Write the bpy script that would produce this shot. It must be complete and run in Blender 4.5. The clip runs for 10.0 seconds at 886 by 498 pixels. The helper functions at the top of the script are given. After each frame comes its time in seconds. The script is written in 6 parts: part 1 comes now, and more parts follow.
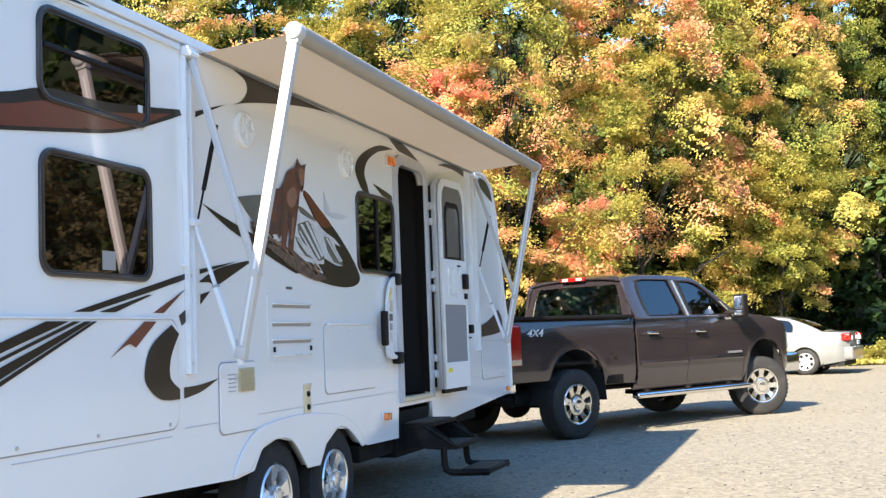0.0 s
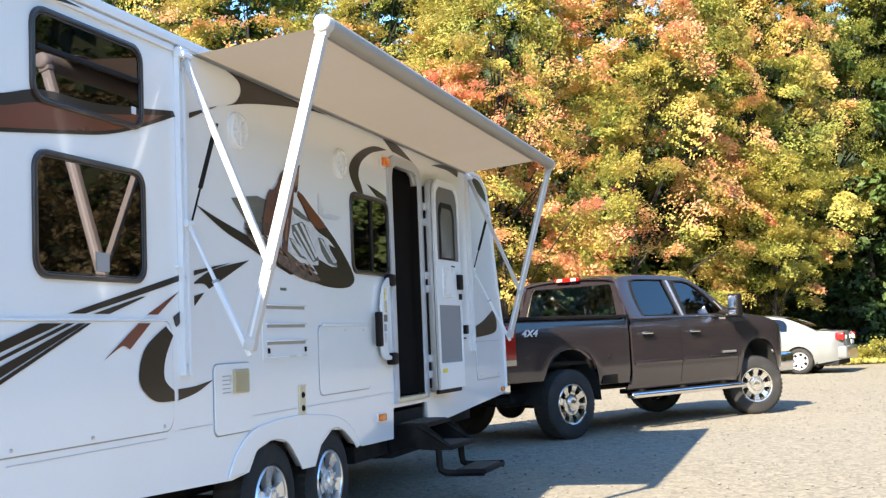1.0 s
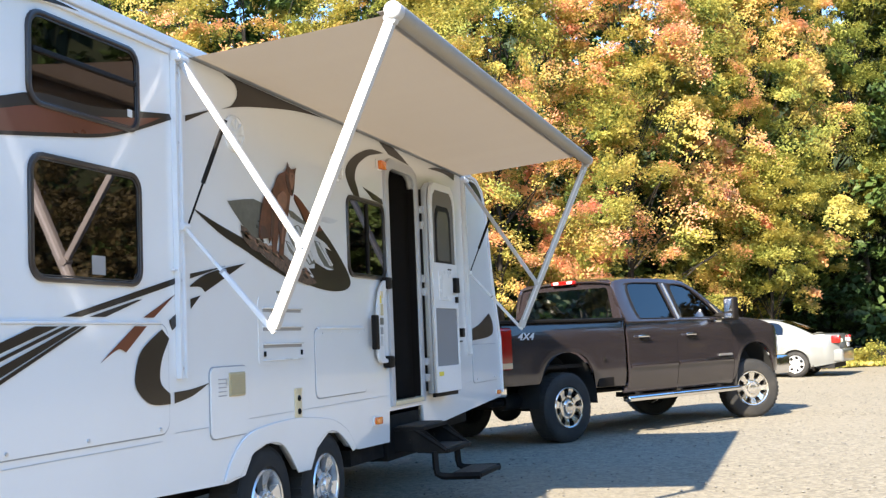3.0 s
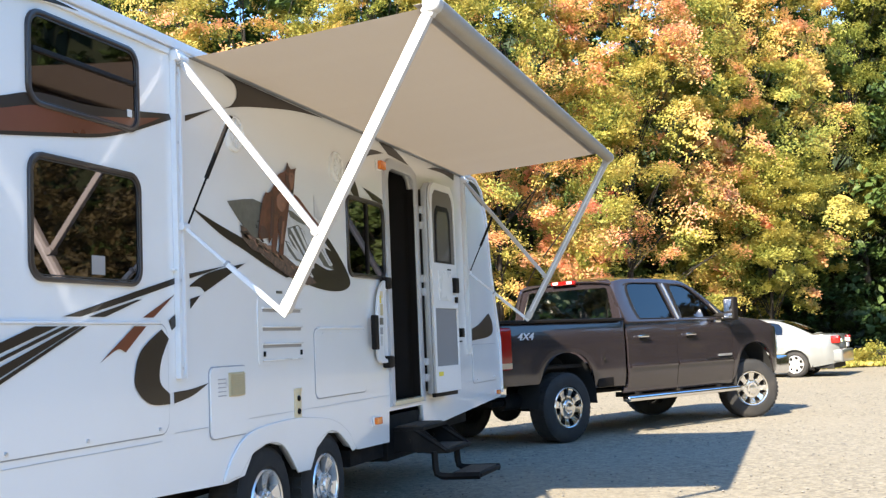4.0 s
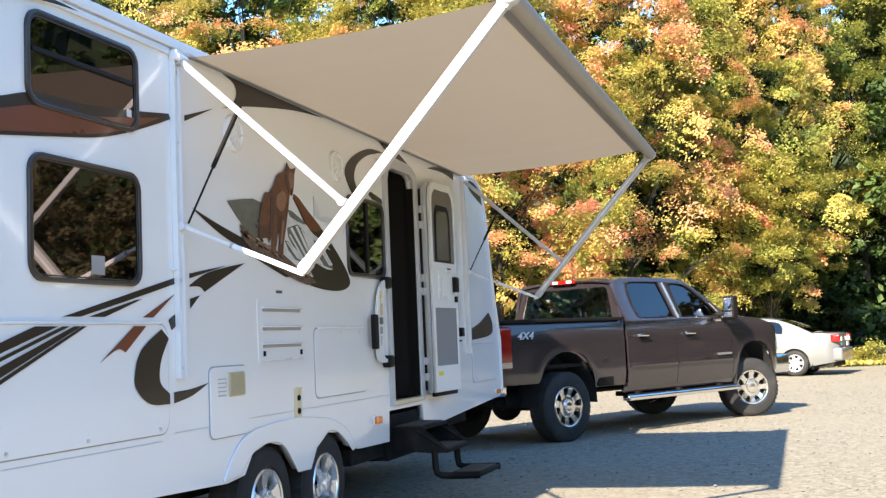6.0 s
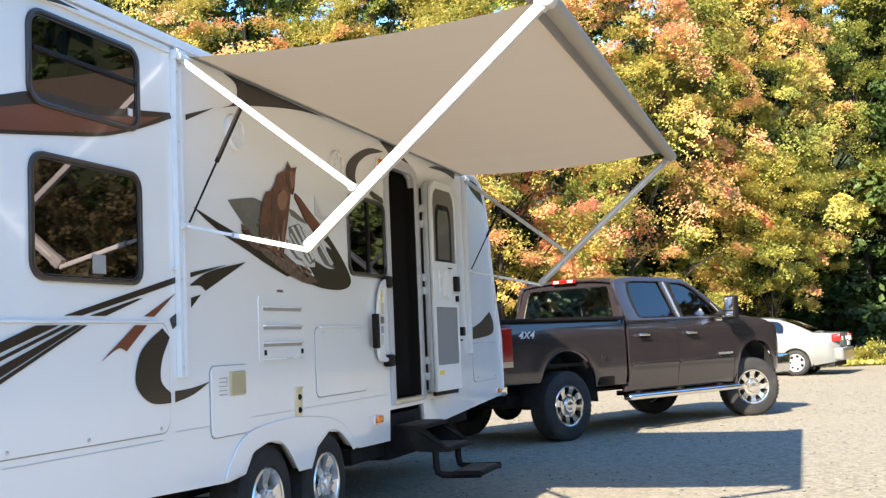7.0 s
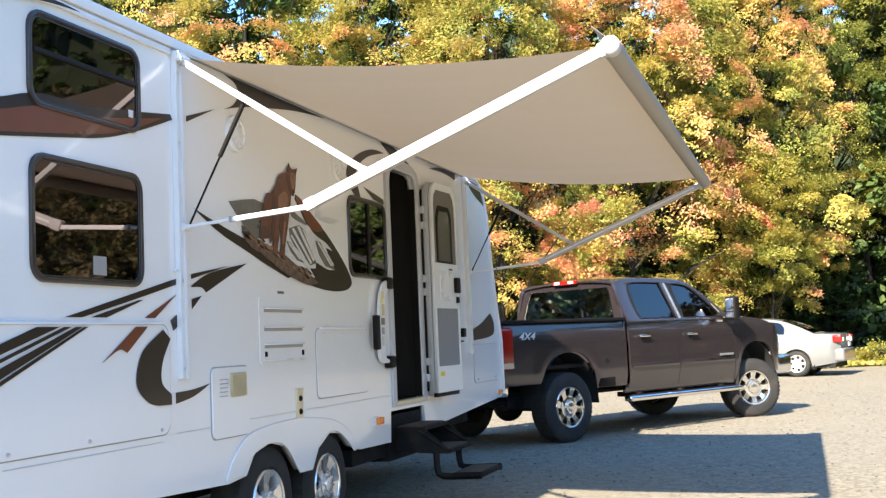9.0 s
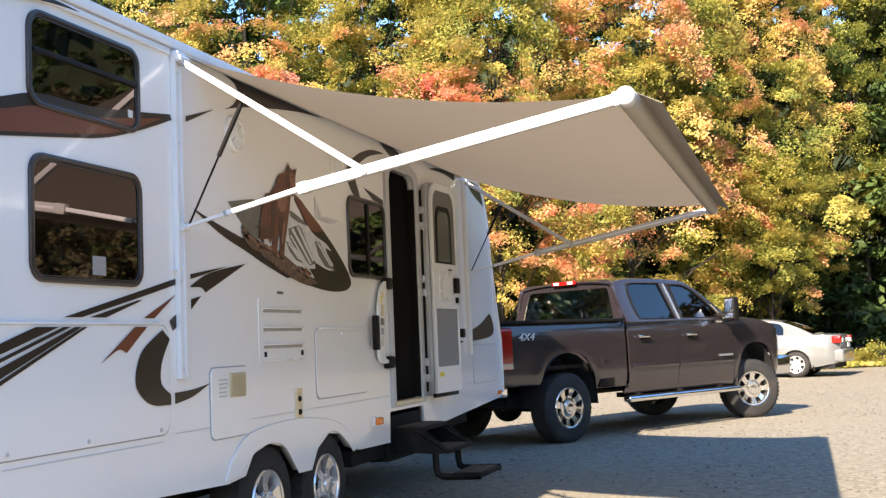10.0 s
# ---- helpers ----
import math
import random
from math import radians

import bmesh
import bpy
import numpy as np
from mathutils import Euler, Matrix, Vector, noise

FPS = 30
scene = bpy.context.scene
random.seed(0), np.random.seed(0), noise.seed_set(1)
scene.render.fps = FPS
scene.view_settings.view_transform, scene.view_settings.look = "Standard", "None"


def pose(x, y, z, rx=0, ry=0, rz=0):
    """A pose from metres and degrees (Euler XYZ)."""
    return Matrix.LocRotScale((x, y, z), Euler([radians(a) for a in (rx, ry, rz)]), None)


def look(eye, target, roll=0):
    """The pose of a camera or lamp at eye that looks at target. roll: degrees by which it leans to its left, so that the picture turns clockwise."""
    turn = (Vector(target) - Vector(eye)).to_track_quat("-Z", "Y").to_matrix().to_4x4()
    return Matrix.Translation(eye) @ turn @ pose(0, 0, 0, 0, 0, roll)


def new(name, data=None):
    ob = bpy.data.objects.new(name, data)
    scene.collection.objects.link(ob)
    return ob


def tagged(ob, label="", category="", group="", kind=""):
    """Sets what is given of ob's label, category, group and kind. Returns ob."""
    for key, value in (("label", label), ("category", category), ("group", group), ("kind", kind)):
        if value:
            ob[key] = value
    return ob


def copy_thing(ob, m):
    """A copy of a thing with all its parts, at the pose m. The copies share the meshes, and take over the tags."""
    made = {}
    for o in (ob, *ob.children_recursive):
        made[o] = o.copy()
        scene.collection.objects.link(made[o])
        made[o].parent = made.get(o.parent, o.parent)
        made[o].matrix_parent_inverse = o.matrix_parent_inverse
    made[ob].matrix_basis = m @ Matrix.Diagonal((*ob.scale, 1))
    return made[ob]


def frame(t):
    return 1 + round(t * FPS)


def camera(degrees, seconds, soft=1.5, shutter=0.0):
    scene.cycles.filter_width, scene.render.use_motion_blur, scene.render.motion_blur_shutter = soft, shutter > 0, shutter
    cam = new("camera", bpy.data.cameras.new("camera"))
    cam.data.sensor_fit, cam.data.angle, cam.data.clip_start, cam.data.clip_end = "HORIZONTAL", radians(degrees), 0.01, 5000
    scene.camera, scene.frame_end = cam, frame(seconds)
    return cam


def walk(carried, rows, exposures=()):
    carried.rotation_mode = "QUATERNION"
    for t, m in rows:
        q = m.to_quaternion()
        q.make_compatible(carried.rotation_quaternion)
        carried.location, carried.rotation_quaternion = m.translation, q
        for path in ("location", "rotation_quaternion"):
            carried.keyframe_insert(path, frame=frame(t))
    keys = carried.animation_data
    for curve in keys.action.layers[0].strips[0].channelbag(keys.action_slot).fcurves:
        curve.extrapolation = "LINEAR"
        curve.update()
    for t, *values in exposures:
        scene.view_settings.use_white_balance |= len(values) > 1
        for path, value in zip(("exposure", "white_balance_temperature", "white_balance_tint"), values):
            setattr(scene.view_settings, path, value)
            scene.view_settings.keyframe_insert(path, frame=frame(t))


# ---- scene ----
from collections import namedtuple

# ---------------------------------------------------------------- camera
EYE = Vector((0.0, -2.976, 1.243))


def aim(yaw, pitch, roll):
    a, b = radians(yaw), radians(pitch)
    way = Vector((math.cos(b) * math.cos(a), math.cos(b) * math.sin(a), math.sin(b)))
    return look(EYE, EYE + way, -roll)


cam = camera(42.67, 10.0, soft=1.35)
walk(cam, [
    (0.0, aim(17.84, 4.46, 2.18)), (0.5, aim(17.69, 4.47, 2.31)), (1.0, aim(17.55, 4.48, 2.38)),
    (1.5, aim(17.54, 4.51, 2.34)), (2.0, aim(17.48, 4.55, 2.32)), (2.5, aim(17.38, 4.61, 2.39)),
    (3.2, aim(17.35, 4.63, 2.37)), (4.0, aim(17.34, 4.63, 2.36)), (4.5, aim(17.37, 4.61, 2.40)),
    (5.0, aim(17.36, 4.62, 2.47)), (5.5, aim(17.31, 4.62, 2.48)), (6.2, aim(17.34, 4.59, 2.45)),
    (7.0, aim(17.38, 4.565, 2.41)), (7.5, aim(17.46, 4.56, 2.37)), (8.0, aim(17.52, 4.575, 2.41)),
    (8.5, aim(17.46, 4.62, 2.46)), (9.0, aim(17.41, 4.63, 2.46)), (9.5, aim(17.43, 4.65, 2.42)),
    (10.0, aim(17.38, 4.65, 2.40))],
    exposures=[(0.0, 2.0, 6500, 10), (9.1, 2.0, 6500, 10), (9.6, 1.94, 6600, 12), (10.0, 1.82, 6850, 15)])

# ---------------------------------------------------------------- light
SUN_WAY = Vector((1.48, -0.32, -1.0)).normalized()
world = bpy.data.worlds.new("sky")
scene.world = world
world.use_nodes = True
wn = world.node_tree.nodes
sky = wn.new("ShaderNodeTexSky")
sky.sky_type, sky.sun_disc = "NISHITA", False
sky.sun_elevation, sky.sun_rotation = radians(33.4), radians(282.2)
sky.air_density, sky.dust_density, sky.ozone_density = 1.0, 0.3, 3.0
rich = wn.new("ShaderNodeHueSaturation")
rich.inputs["Saturation"].default_value = 1.17
world.node_tree.links.new(sky.outputs[0], rich.inputs["Color"])
world.node_tree.links.new(rich.outputs[0], wn["Background"].inputs[0])
wn["Background"].inputs[1].default_value = 0.136
sun_data = bpy.data.lights.new("sun", "SUN")
sun_data.energy, sun_data.angle, sun_data.color = 5.0, radians(0.55), (1.0, 0.88, 0.70)
sun = new("sun", sun_data)
sun.matrix_world = look((-30, 10, 25), Vector((-30, 10, 25)) + SUN_WAY)


# ---------------------------------------------------------------- materials
def mat(name, base, rough=0.5, metal=0.0, vary=0.12, scale=6.0, grain=0.0, grain_scale=90.0, bump=0.0,
        bump_scale=120.0, coat=0.0, dirt=None, dirt_amount=0.0, dirt_scale=2.0, spec=0.5, rough_vary=0.08):
    """A surface with two scales of variation in colour, roughness and relief."""
    m = bpy.data.materials.new(name)
    m.use_nodes = True
    nt = m.node_tree
    n, link = nt.nodes, nt.links.new
    bsdf = n["Principled BSDF"]
    tc = n.new("ShaderNodeTexCoord")
    big = n.new("ShaderNodeTexNoise")
    big.inputs["Scale"].default_value, big.inputs["Detail"].default_value = scale, 5
    link(tc.outputs["Object"], big.inputs["Vector"])
    fine = n.new("ShaderNodeTexNoise")
    fine.inputs["Scale"].default_value, fine.inputs["Detail"].default_value = grain_scale, 3
    link(tc.outputs["Object"], fine.inputs["Vector"])
    lo = [c * (1 - vary) for c in base] + [1]
    hi = [min(1, c * (1 + vary)) for c in base] + [1]
    mix = n.new("ShaderNodeMix")
    mix.data_type = "RGBA"
    mix.inputs[6].default_value, mix.inputs[7].default_value = lo, hi
    link(big.outputs["Fac"], mix.inputs[0])
    colour = mix.outputs[2]
    if grain:
        g = n.new("ShaderNodeMix")
        g.data_type, g.blend_type = "RGBA", "OVERLAY"
        g.inputs[0].default_value = grain
        link(colour, g.inputs[6])
        link(fine.outputs["Fac"], g.inputs[7])
        colour = g.outputs[2]
    if dirt:
        d = n.new("ShaderNodeTexNoise")
        d.inputs["Scale"].default_value, d.inputs["Detail"].default_value = dirt_scale, 8
        link(tc.outputs["Object"], d.inputs["Vector"])
        r = n.new("ShaderNodeMapRange")
        r.inputs[1].default_value, r.inputs[2].default_value = 0.48, 0.75
        r.inputs[4].default_value = dirt_amount
        link(d.outputs["Fac"], r.inputs[0])
        dm = n.new("ShaderNodeMix")
        dm.data_type = "RGBA"
        link(r.outputs[0], dm.inputs[0])
        link(colour, dm.inputs[6])
        dm.inputs[7].default_value = (*dirt, 1)
        colour = dm.outputs[2]
    link(colour, bsdf.inputs["Base Color"])
    rr = n.new("ShaderNodeMapRange")
    rr.inputs[3].default_value, rr.inputs[4].default_value = max(0.0, rough - rough_vary), min(1.0, rough + rough_vary)
    link(big.outputs["Fac"], rr.inputs[0])
    link(rr.outputs[0], bsdf.inputs["Roughness"])
    bsdf.inputs["Metallic"].default_value = metal
    bsdf.inputs["Specular IOR Level"].default_value = spec
    bsdf.inputs["Coat Weight"].default_value = coat
    bsdf.inputs["Coat Roughness"].default_value = 0.04
    if bump:
        bn = n.new("ShaderNodeTexNoise")
        bn.inputs["Scale"].default_value, bn.inputs["Detail"].default_value = bump_scale, 4
        link(tc.outputs["Object"], bn.inputs["Vector"])
        b = n.new("ShaderNodeBump")
        b.inputs["Strength"].default_value, b.inputs["Distance"].default_value = bump, 0.01
        link(bn.outputs["Fac"], b.inputs["Height"])
        link(b.outputs[0], bsdf.inputs["Normal"])
    return m


def glass(name, tint, ior=1.5, rough=0.02, gloss=(1, 1, 1)):
    """A tinted pane: Fresnel gloss over a see-through dark body."""
    m = bpy.data.materials.new(name)
    m.use_nodes = True
    n, link = m.node_tree.nodes, m.node_tree.links.new
    n.remove(n["Principled BSDF"])
    fr, gl, tr, mx = (n.new(k) for k in ("ShaderNodeFresnel", "ShaderNodeBsdfGlossy", "ShaderNodeBsdfTransparent", "ShaderNodeMixShader"))
    fr.inputs["IOR"].default_value = ior
    gl.inputs["Roughness"].default_value = rough
    gl.inputs["Color"].default_value = (*gloss, 1)
    tr.inputs["Color"].default_value = (*tint, 1)
    link(fr.outputs[0], mx.inputs[0])
    link(tr.outputs[0], mx.inputs[1])
    link(gl.outputs[0], mx.inputs[2])
    link(mx.outputs[0], n["Material Output"].inputs["Surface"])
    return m


def lens(name, base):
    """Clear or coloured lamp plastic."""
    m = mat(name, base, rough=0.15, vary=0.05, coat=0.6)
    b = m.node_tree.nodes["Principled BSDF"]
    b.inputs["Subsurface Weight"].default_value = 0.15
    return m


M_GEL = mat("white_gelcoat", (0.80, 0.80, 0.79), rough=0.2, vary=0.015, scale=1.3, coat=0.55, dirt=(0.55, 0.53, 0.48),
            dirt_amount=0.10, dirt_scale=1.4, bump=0.008, bump_scale=3.0, rough_vary=0.04)
M_PANEL = mat("white_panel", (0.78, 0.78, 0.77), rough=0.28, vary=0.02, coat=0.3, dirt=(0.5, 0.48, 0.42), dirt_amount=0.12)
M_TRIMW = mat("white_aluminium_trim", (0.74, 0.75, 0.76), rough=0.32, vary=0.03, metal=0.0, coat=0.2)
M_ARM = mat("white_painted_aluminium", (0.50, 0.495, 0.49), rough=0.45, vary=0.06, scale=14, coat=0.1, dirt=(0.4, 0.38, 0.34), dirt_amount=0.12, dirt_scale=9)
M_DOORALU = mat("grey_anodised_frame", (0.46, 0.47, 0.49), rough=0.38, vary=0.05, scale=8, coat=0.1)
M_ALU = mat("bare_aluminium", (0.62, 0.63, 0.65), rough=0.34, metal=0.9, vary=0.08, scale=20)
M_SEAM = mat("seam_grey", (0.33, 0.34, 0.36), rough=0.6, vary=0.1)
M_GASKET = mat("pale_gasket", (0.52, 0.53, 0.54), rough=0.6, vary=0.1)
M_BLACK = mat("black_plastic", (0.009, 0.0075, 0.007), rough=0.5, vary=0.2, bump=0.05, spec=0.15)
M_WINFRAME = mat("brown_black_window_frame", (0.030, 0.022, 0.020), rough=0.32, vary=0.2, spec=0.45, coat=0.2)
M_RUBBER = mat("tyre_rubber", (0.015, 0.0145, 0.014), rough=0.8, vary=0.25, scale=12, grain=0.2, bump=0.15, dirt=(0.07, 0.06, 0.05), dirt_amount=0.35, dirt_scale=5)
M_CHROME = mat("chrome", (0.78, 0.78, 0.80), rough=0.07, metal=1.0, vary=0.03, rough_vary=0.03)
M_STEEL = mat("black_steel", (0.006, 0.006, 0.0065), rough=0.65, spec=0.15, metal=0.0, vary=0.25, scale=15, dirt=(0.06, 0.05, 0.04), dirt_amount=0.3, dirt_scale=6)
M_DECAL = mat("dark_brown_vinyl", (0.024, 0.016, 0.011), rough=0.34, vary=0.25, scale=5, spec=0.3, coat=0.18)
M_COPPER = mat("copper_brown_vinyl", (0.14, 0.036, 0.015), rough=0.3, vary=0.35, scale=3, coat=0.12)
M_GREYV = mat("grey_vinyl", (0.13, 0.125, 0.105), rough=0.3, vary=0.35, scale=8, grain=0.3, grain_scale=30)
M_SNOW = mat("pale_grey_vinyl", (0.58, 0.58, 0.58), rough=0.3, vary=0.25, scale=14, coat=0.2)
M_CAT = mat("tawny_vinyl", (0.125, 0.045, 0.024), rough=0.4, vary=0.5, scale=7, grain=0.5, grain_scale=40, dirt=(0.03, 0.013, 0.009), dirt_amount=0.9, dirt_scale=13)
M_BARK = mat("bark_vinyl", (0.12, 0.072, 0.048), rough=0.5, vary=0.95, scale=26, grain=1.0, grain_scale=70, dirt=(0.02, 0.013, 0.01), dirt_amount=0.95, dirt_scale=22)
M_TANPL = mat("tan_plastic", (0.56, 0.48, 0.30), rough=0.5, vary=0.12, scale=30)
M_CREAM = mat("cream_label", (0.72, 0.60, 0.38), rough=0.45, vary=0.05)
M_AMBER = lens("amber_lens", (0.85, 0.22, 0.03))
M_RED = lens("red_lens", (0.32, 0.008, 0.006))
M_REVERSE = lens("pale_amber_lens", (0.62, 0.42, 0.26))
M_CLEARL = lens("clear_lens", (0.75, 0.73, 0.70))
M_YELLOW = mat("yellow_label", (0.75, 0.62, 0.05), rough=0.5)
M_SCREEN = mat("insect_screen", (0.23, 0.23, 0.235), rough=0.7, vary=0.05, grain=0.3, grain_scale=500)
M_SMOKE = mat("smoked_acrylic", (0.13, 0.12, 0.11), rough=0.14, vary=0.06, coat=0.5)
M_DOORTAN = mat("door_shade_grey", (0.15, 0.135, 0.118), rough=0.45, vary=0.05)
# near-black base puts the dimness of the unlit rooms into the colour
M_INNER = mat("shade_black_interior", (0.010, 0.008, 0.007), rough=0.9, vary=0.3)
M_WOODTREAD = mat("gritty_step_tread", (0.06, 0.044, 0.03), rough=0.9, vary=0.3, scale=20, grain=0.6, bump=0.3)
M_WINGLASS = glass("tinted_window_glass", (0.10, 0.095, 0.09), ior=1.9, gloss=(1.0, 0.86, 0.86))
M_PAPER = mat("paper", (0.7, 0.7, 0.68), rough=0.8, vary=0.03)


def fabric_material():
    m = mat("awning_vinyl_fabric", (0.235, 0.223, 0.208), rough=0.62, vary=0.04, scale=2.5, grain=0.08, grain_scale=400, bump=0.03, bump_scale=300, dirt=(0.29, 0.27, 0.245), dirt_amount=0.25)
    nt = m.node_tree
    bsdf, out = nt.nodes["Principled BSDF"], nt.nodes["Material Output"]
    tr, mx = nt.nodes.new("ShaderNodeBsdfTranslucent"), nt.nodes.new("ShaderNodeMixShader")
    tr.inputs["Color"].default_value = (0.66, 0.52, 0.36, 1)
    mx.inputs[0].default_value = 0.125
    nt.links.new(bsdf.outputs[0], mx.inputs[1])
    nt.links.new(tr.outputs[0], mx.inputs[2])
    nt.links.new(mx.outputs[0], out.inputs["Surface"])
    return m


M_FABRIC = fabric_material()
M_ROLL = mat("taupe_outer_fabric", (0.33, 0.30, 0.255), rough=0.6, vary=0.08, scale=5, grain=0.1)
M_POLISH = mat("polished_alloy", (0.78, 0.78, 0.78), rough=0.2, metal=0.72, vary=0.05, scale=9)


# ---------------------------------------------------------------- mesh tools
def link_mesh(name, data, material, parent=None, label="", smooth=False):
    if isinstance(data, bmesh.types.BMesh):
        me = bpy.data.meshes.new(name)
        data.normal_update()
        data.to_mesh(me)
        data.free()
    else:
        me = data
    if material and not me.materials:
        me.materials.append(material)
    if smooth:
        me.shade_smooth()
        me.set_sharp_from_angle(angle=radians(38))
    ob = new(name, me)
    if parent:
        ob.parent = parent
    if label:
        tagged(ob, label)
    return ob


def part(name, bm, material, parent, label="", smooth=True):
    return link_mesh(name, bm, material, parent, label, smooth)


def thing(name, at, label, category, group="", turn=0):
    ob = new(name)
    ob.empty_display_size = 0.3
    ob.matrix_basis = pose(*at, 0, 0, turn)
    return tagged(ob, label, category, group)


def box(bm, x0, x1, y0, y1, z0, z1, bevel=0.0, seg=2, m=None):
    made = bmesh.ops.create_cube(bm, size=1)["verts"]
    for v in made:
        v.co = Vector(((x0 + x1) / 2 + v.co.x * (x1 - x0), (y0 + y1) / 2 + v.co.y * (y1 - y0), (z0 + z1) / 2 + v.co.z * (z1 - z0)))
    if bevel:
        edges = list({e for v in made for e in v.link_edges})
        r = bmesh.ops.bevel(bm, geom=edges, offset=bevel, segments=seg, affect="EDGES", profile=0.6)
        made = list({v for f in r["faces"] for v in f.verts} | {v for v in made if v.is_valid})
    if m is not None:
        bmesh.ops.transform(bm, matrix=m, verts=made)
    return bm


def boxed(*a, **k):
    return box(bmesh.new(), *a, **k)


def tube(bm, p0, p1, r0, r1=None, n=12, caps=True):
    p0, p1 = Vector(p0), Vector(p1)
    way = p1 - p0
    m = Matrix.Translation((p0 + p1) / 2) @ way.to_track_quat("Z", "Y").to_matrix().to_4x4()
    bmesh.ops.create_cone(bm, cap_ends=caps, segments=n, radius1=r0, radius2=r0 if r1 is None else r1, depth=way.length, matrix=m)
    return bm


def pipe(bm, points, r, n=8):
    """A round bar through points."""
    pts = [Vector(q) for q in points]
    rings = []
    for i, q in enumerate(pts):
        way = (pts[min(i + 1, len(pts) - 1)] - pts[max(i - 1, 0)]).normalized()
        rot = way.to_track_quat("Z", "Y")
        rings.append([bm.verts.new(q + rot @ Vector((r * math.cos(a), r * math.sin(a), 0))) for a in (2 * math.pi * k / n for k in range(n))])
    for a, b in zip(rings, rings[1:]):
        for k in range(n):
            bm.faces.new((a[k], a[(k + 1) % n], b[(k + 1) % n], b[k]))
    bm.faces.new(rings[0][::-1])
    bm.faces.new(rings[-1])
    return bm


def lathe(bm, profile, axis_at=(0, 0, 0), n=32, caps=True):
    """Turns (radius, y) pairs round the y axis."""
    rings = []
    for r, y in profile:
        rings.append([bm.verts.new(Vector(axis_at) + Vector((r * math.cos(a), y, r * math.sin(a)))) for a in (2 * math.pi * k / n for k in range(n))])
    for a, b in zip(rings, rings[1:]):
        for k in range(n):
            bm.faces.new((a[k], a[(k + 1) % n], b[(k + 1) % n], b[k]))
    if caps:
        bm.faces.new(rings[0][::-1])
        bm.faces.new(rings[-1])
    bmesh.ops.recalc_face_normals(bm, faces=bm.faces)
    return bm


def rrect(x0, x1, z0, z1, r, n=5):
    out = []
    for cx, cz, a0 in ((x1 - r, z1 - r, 0), (x0 + r, z1 - r, 90), (x0 + r, z0 + r, 180), (x1 - r, z0 + r, 270)):
        for k in range(n + 1):
            a = radians(a0 + 90 * k / n)
            out.append((cx + r * math.cos(a), cz + r * math.sin(a)))
    return out


def flow(points, n=5):
    """A closed outline through the points: curved, but sharp at those with a third value."""
    out, size = [], len(points)
    for i in range(size):
        a, b = points[i], points[(i + 1) % size]
        p0 = points[i - 1] if len(a) < 3 else a
        p3 = points[(i + 2) % size] if len(b) < 3 else b
        steps = 1 if len(a) > 2 and len(b) > 2 else n
        for k in range(steps):
            t = k / steps
            out.append(tuple(0.5 * (2 * a[j] + (b[j] - p0[j]) * t + (2 * p0[j] - 5 * a[j] + 4 * b[j] - p3[j]) * t * t
                                    + (3 * a[j] - p0[j] - 3 * b[j] + p3[j]) * t ** 3) for j in (0, 1)))
    return out


UPRIGHT = Matrix(((1, 0, 0, 0), (0, 0, 1, 0), (0, 1, 0, 0), (0, 0, 0, 1)))


def plate(outlines, y0, y1, m=None, bevel=0.0):
    """A mesh cut out of a sheet: first outline outside, the others holes, in x and z, from y0 to y1."""
    cu = bpy.data.curves.new("sheet", "CURVE")
    cu.dimensions, cu.fill_mode = "2D", "BOTH"
    for pts in outlines:
        sp = cu.splines.new("POLY")
        sp.points.add(len(pts) - 1)
        for q, v in zip(sp.points, pts):
            q.co = (v[0], v[1], 0, 1)
        sp.use_cyclic_u = True
    cu.extrude = abs(y1 - y0) / 2 - bevel
    cu.bevel_depth, cu.bevel_resolution = bevel, 1
    if bevel:
        cu.offset = -bevel
    ob = bpy.data.objects.new("sheet", cu)
    scene.collection.objects.link(ob)
    me = bpy.data.meshes.new_from_object(ob.evaluated_get(bpy.context.evaluated_depsgraph_get()))
    bpy.data.objects.remove(ob)
    bpy.data.curves.remove(cu)
    bm = bmesh.new()
    bm.from_mesh(me)
    bmesh.ops.remove_doubles(bm, verts=bm.verts, dist=1e-5)
    bm.to_mesh(me)
    bm.free()
    me.transform(Matrix.Translation((0, (y0 + y1) / 2, 0)) @ UPRIGHT)
    me.flip_normals()
    if m is not None:
        me.transform(m)
    me.materials.clear()
    return me


def ring(x0, x1, z0, z1, r, w, y0, y1):
    return plate([rrect(x0, x1, z0, z1, r), rrect(x0 + w, x1 - w, z0 + w, z1 - w, max(0.01, r - w * 0.6))], y0, y1, bevel=0.004)


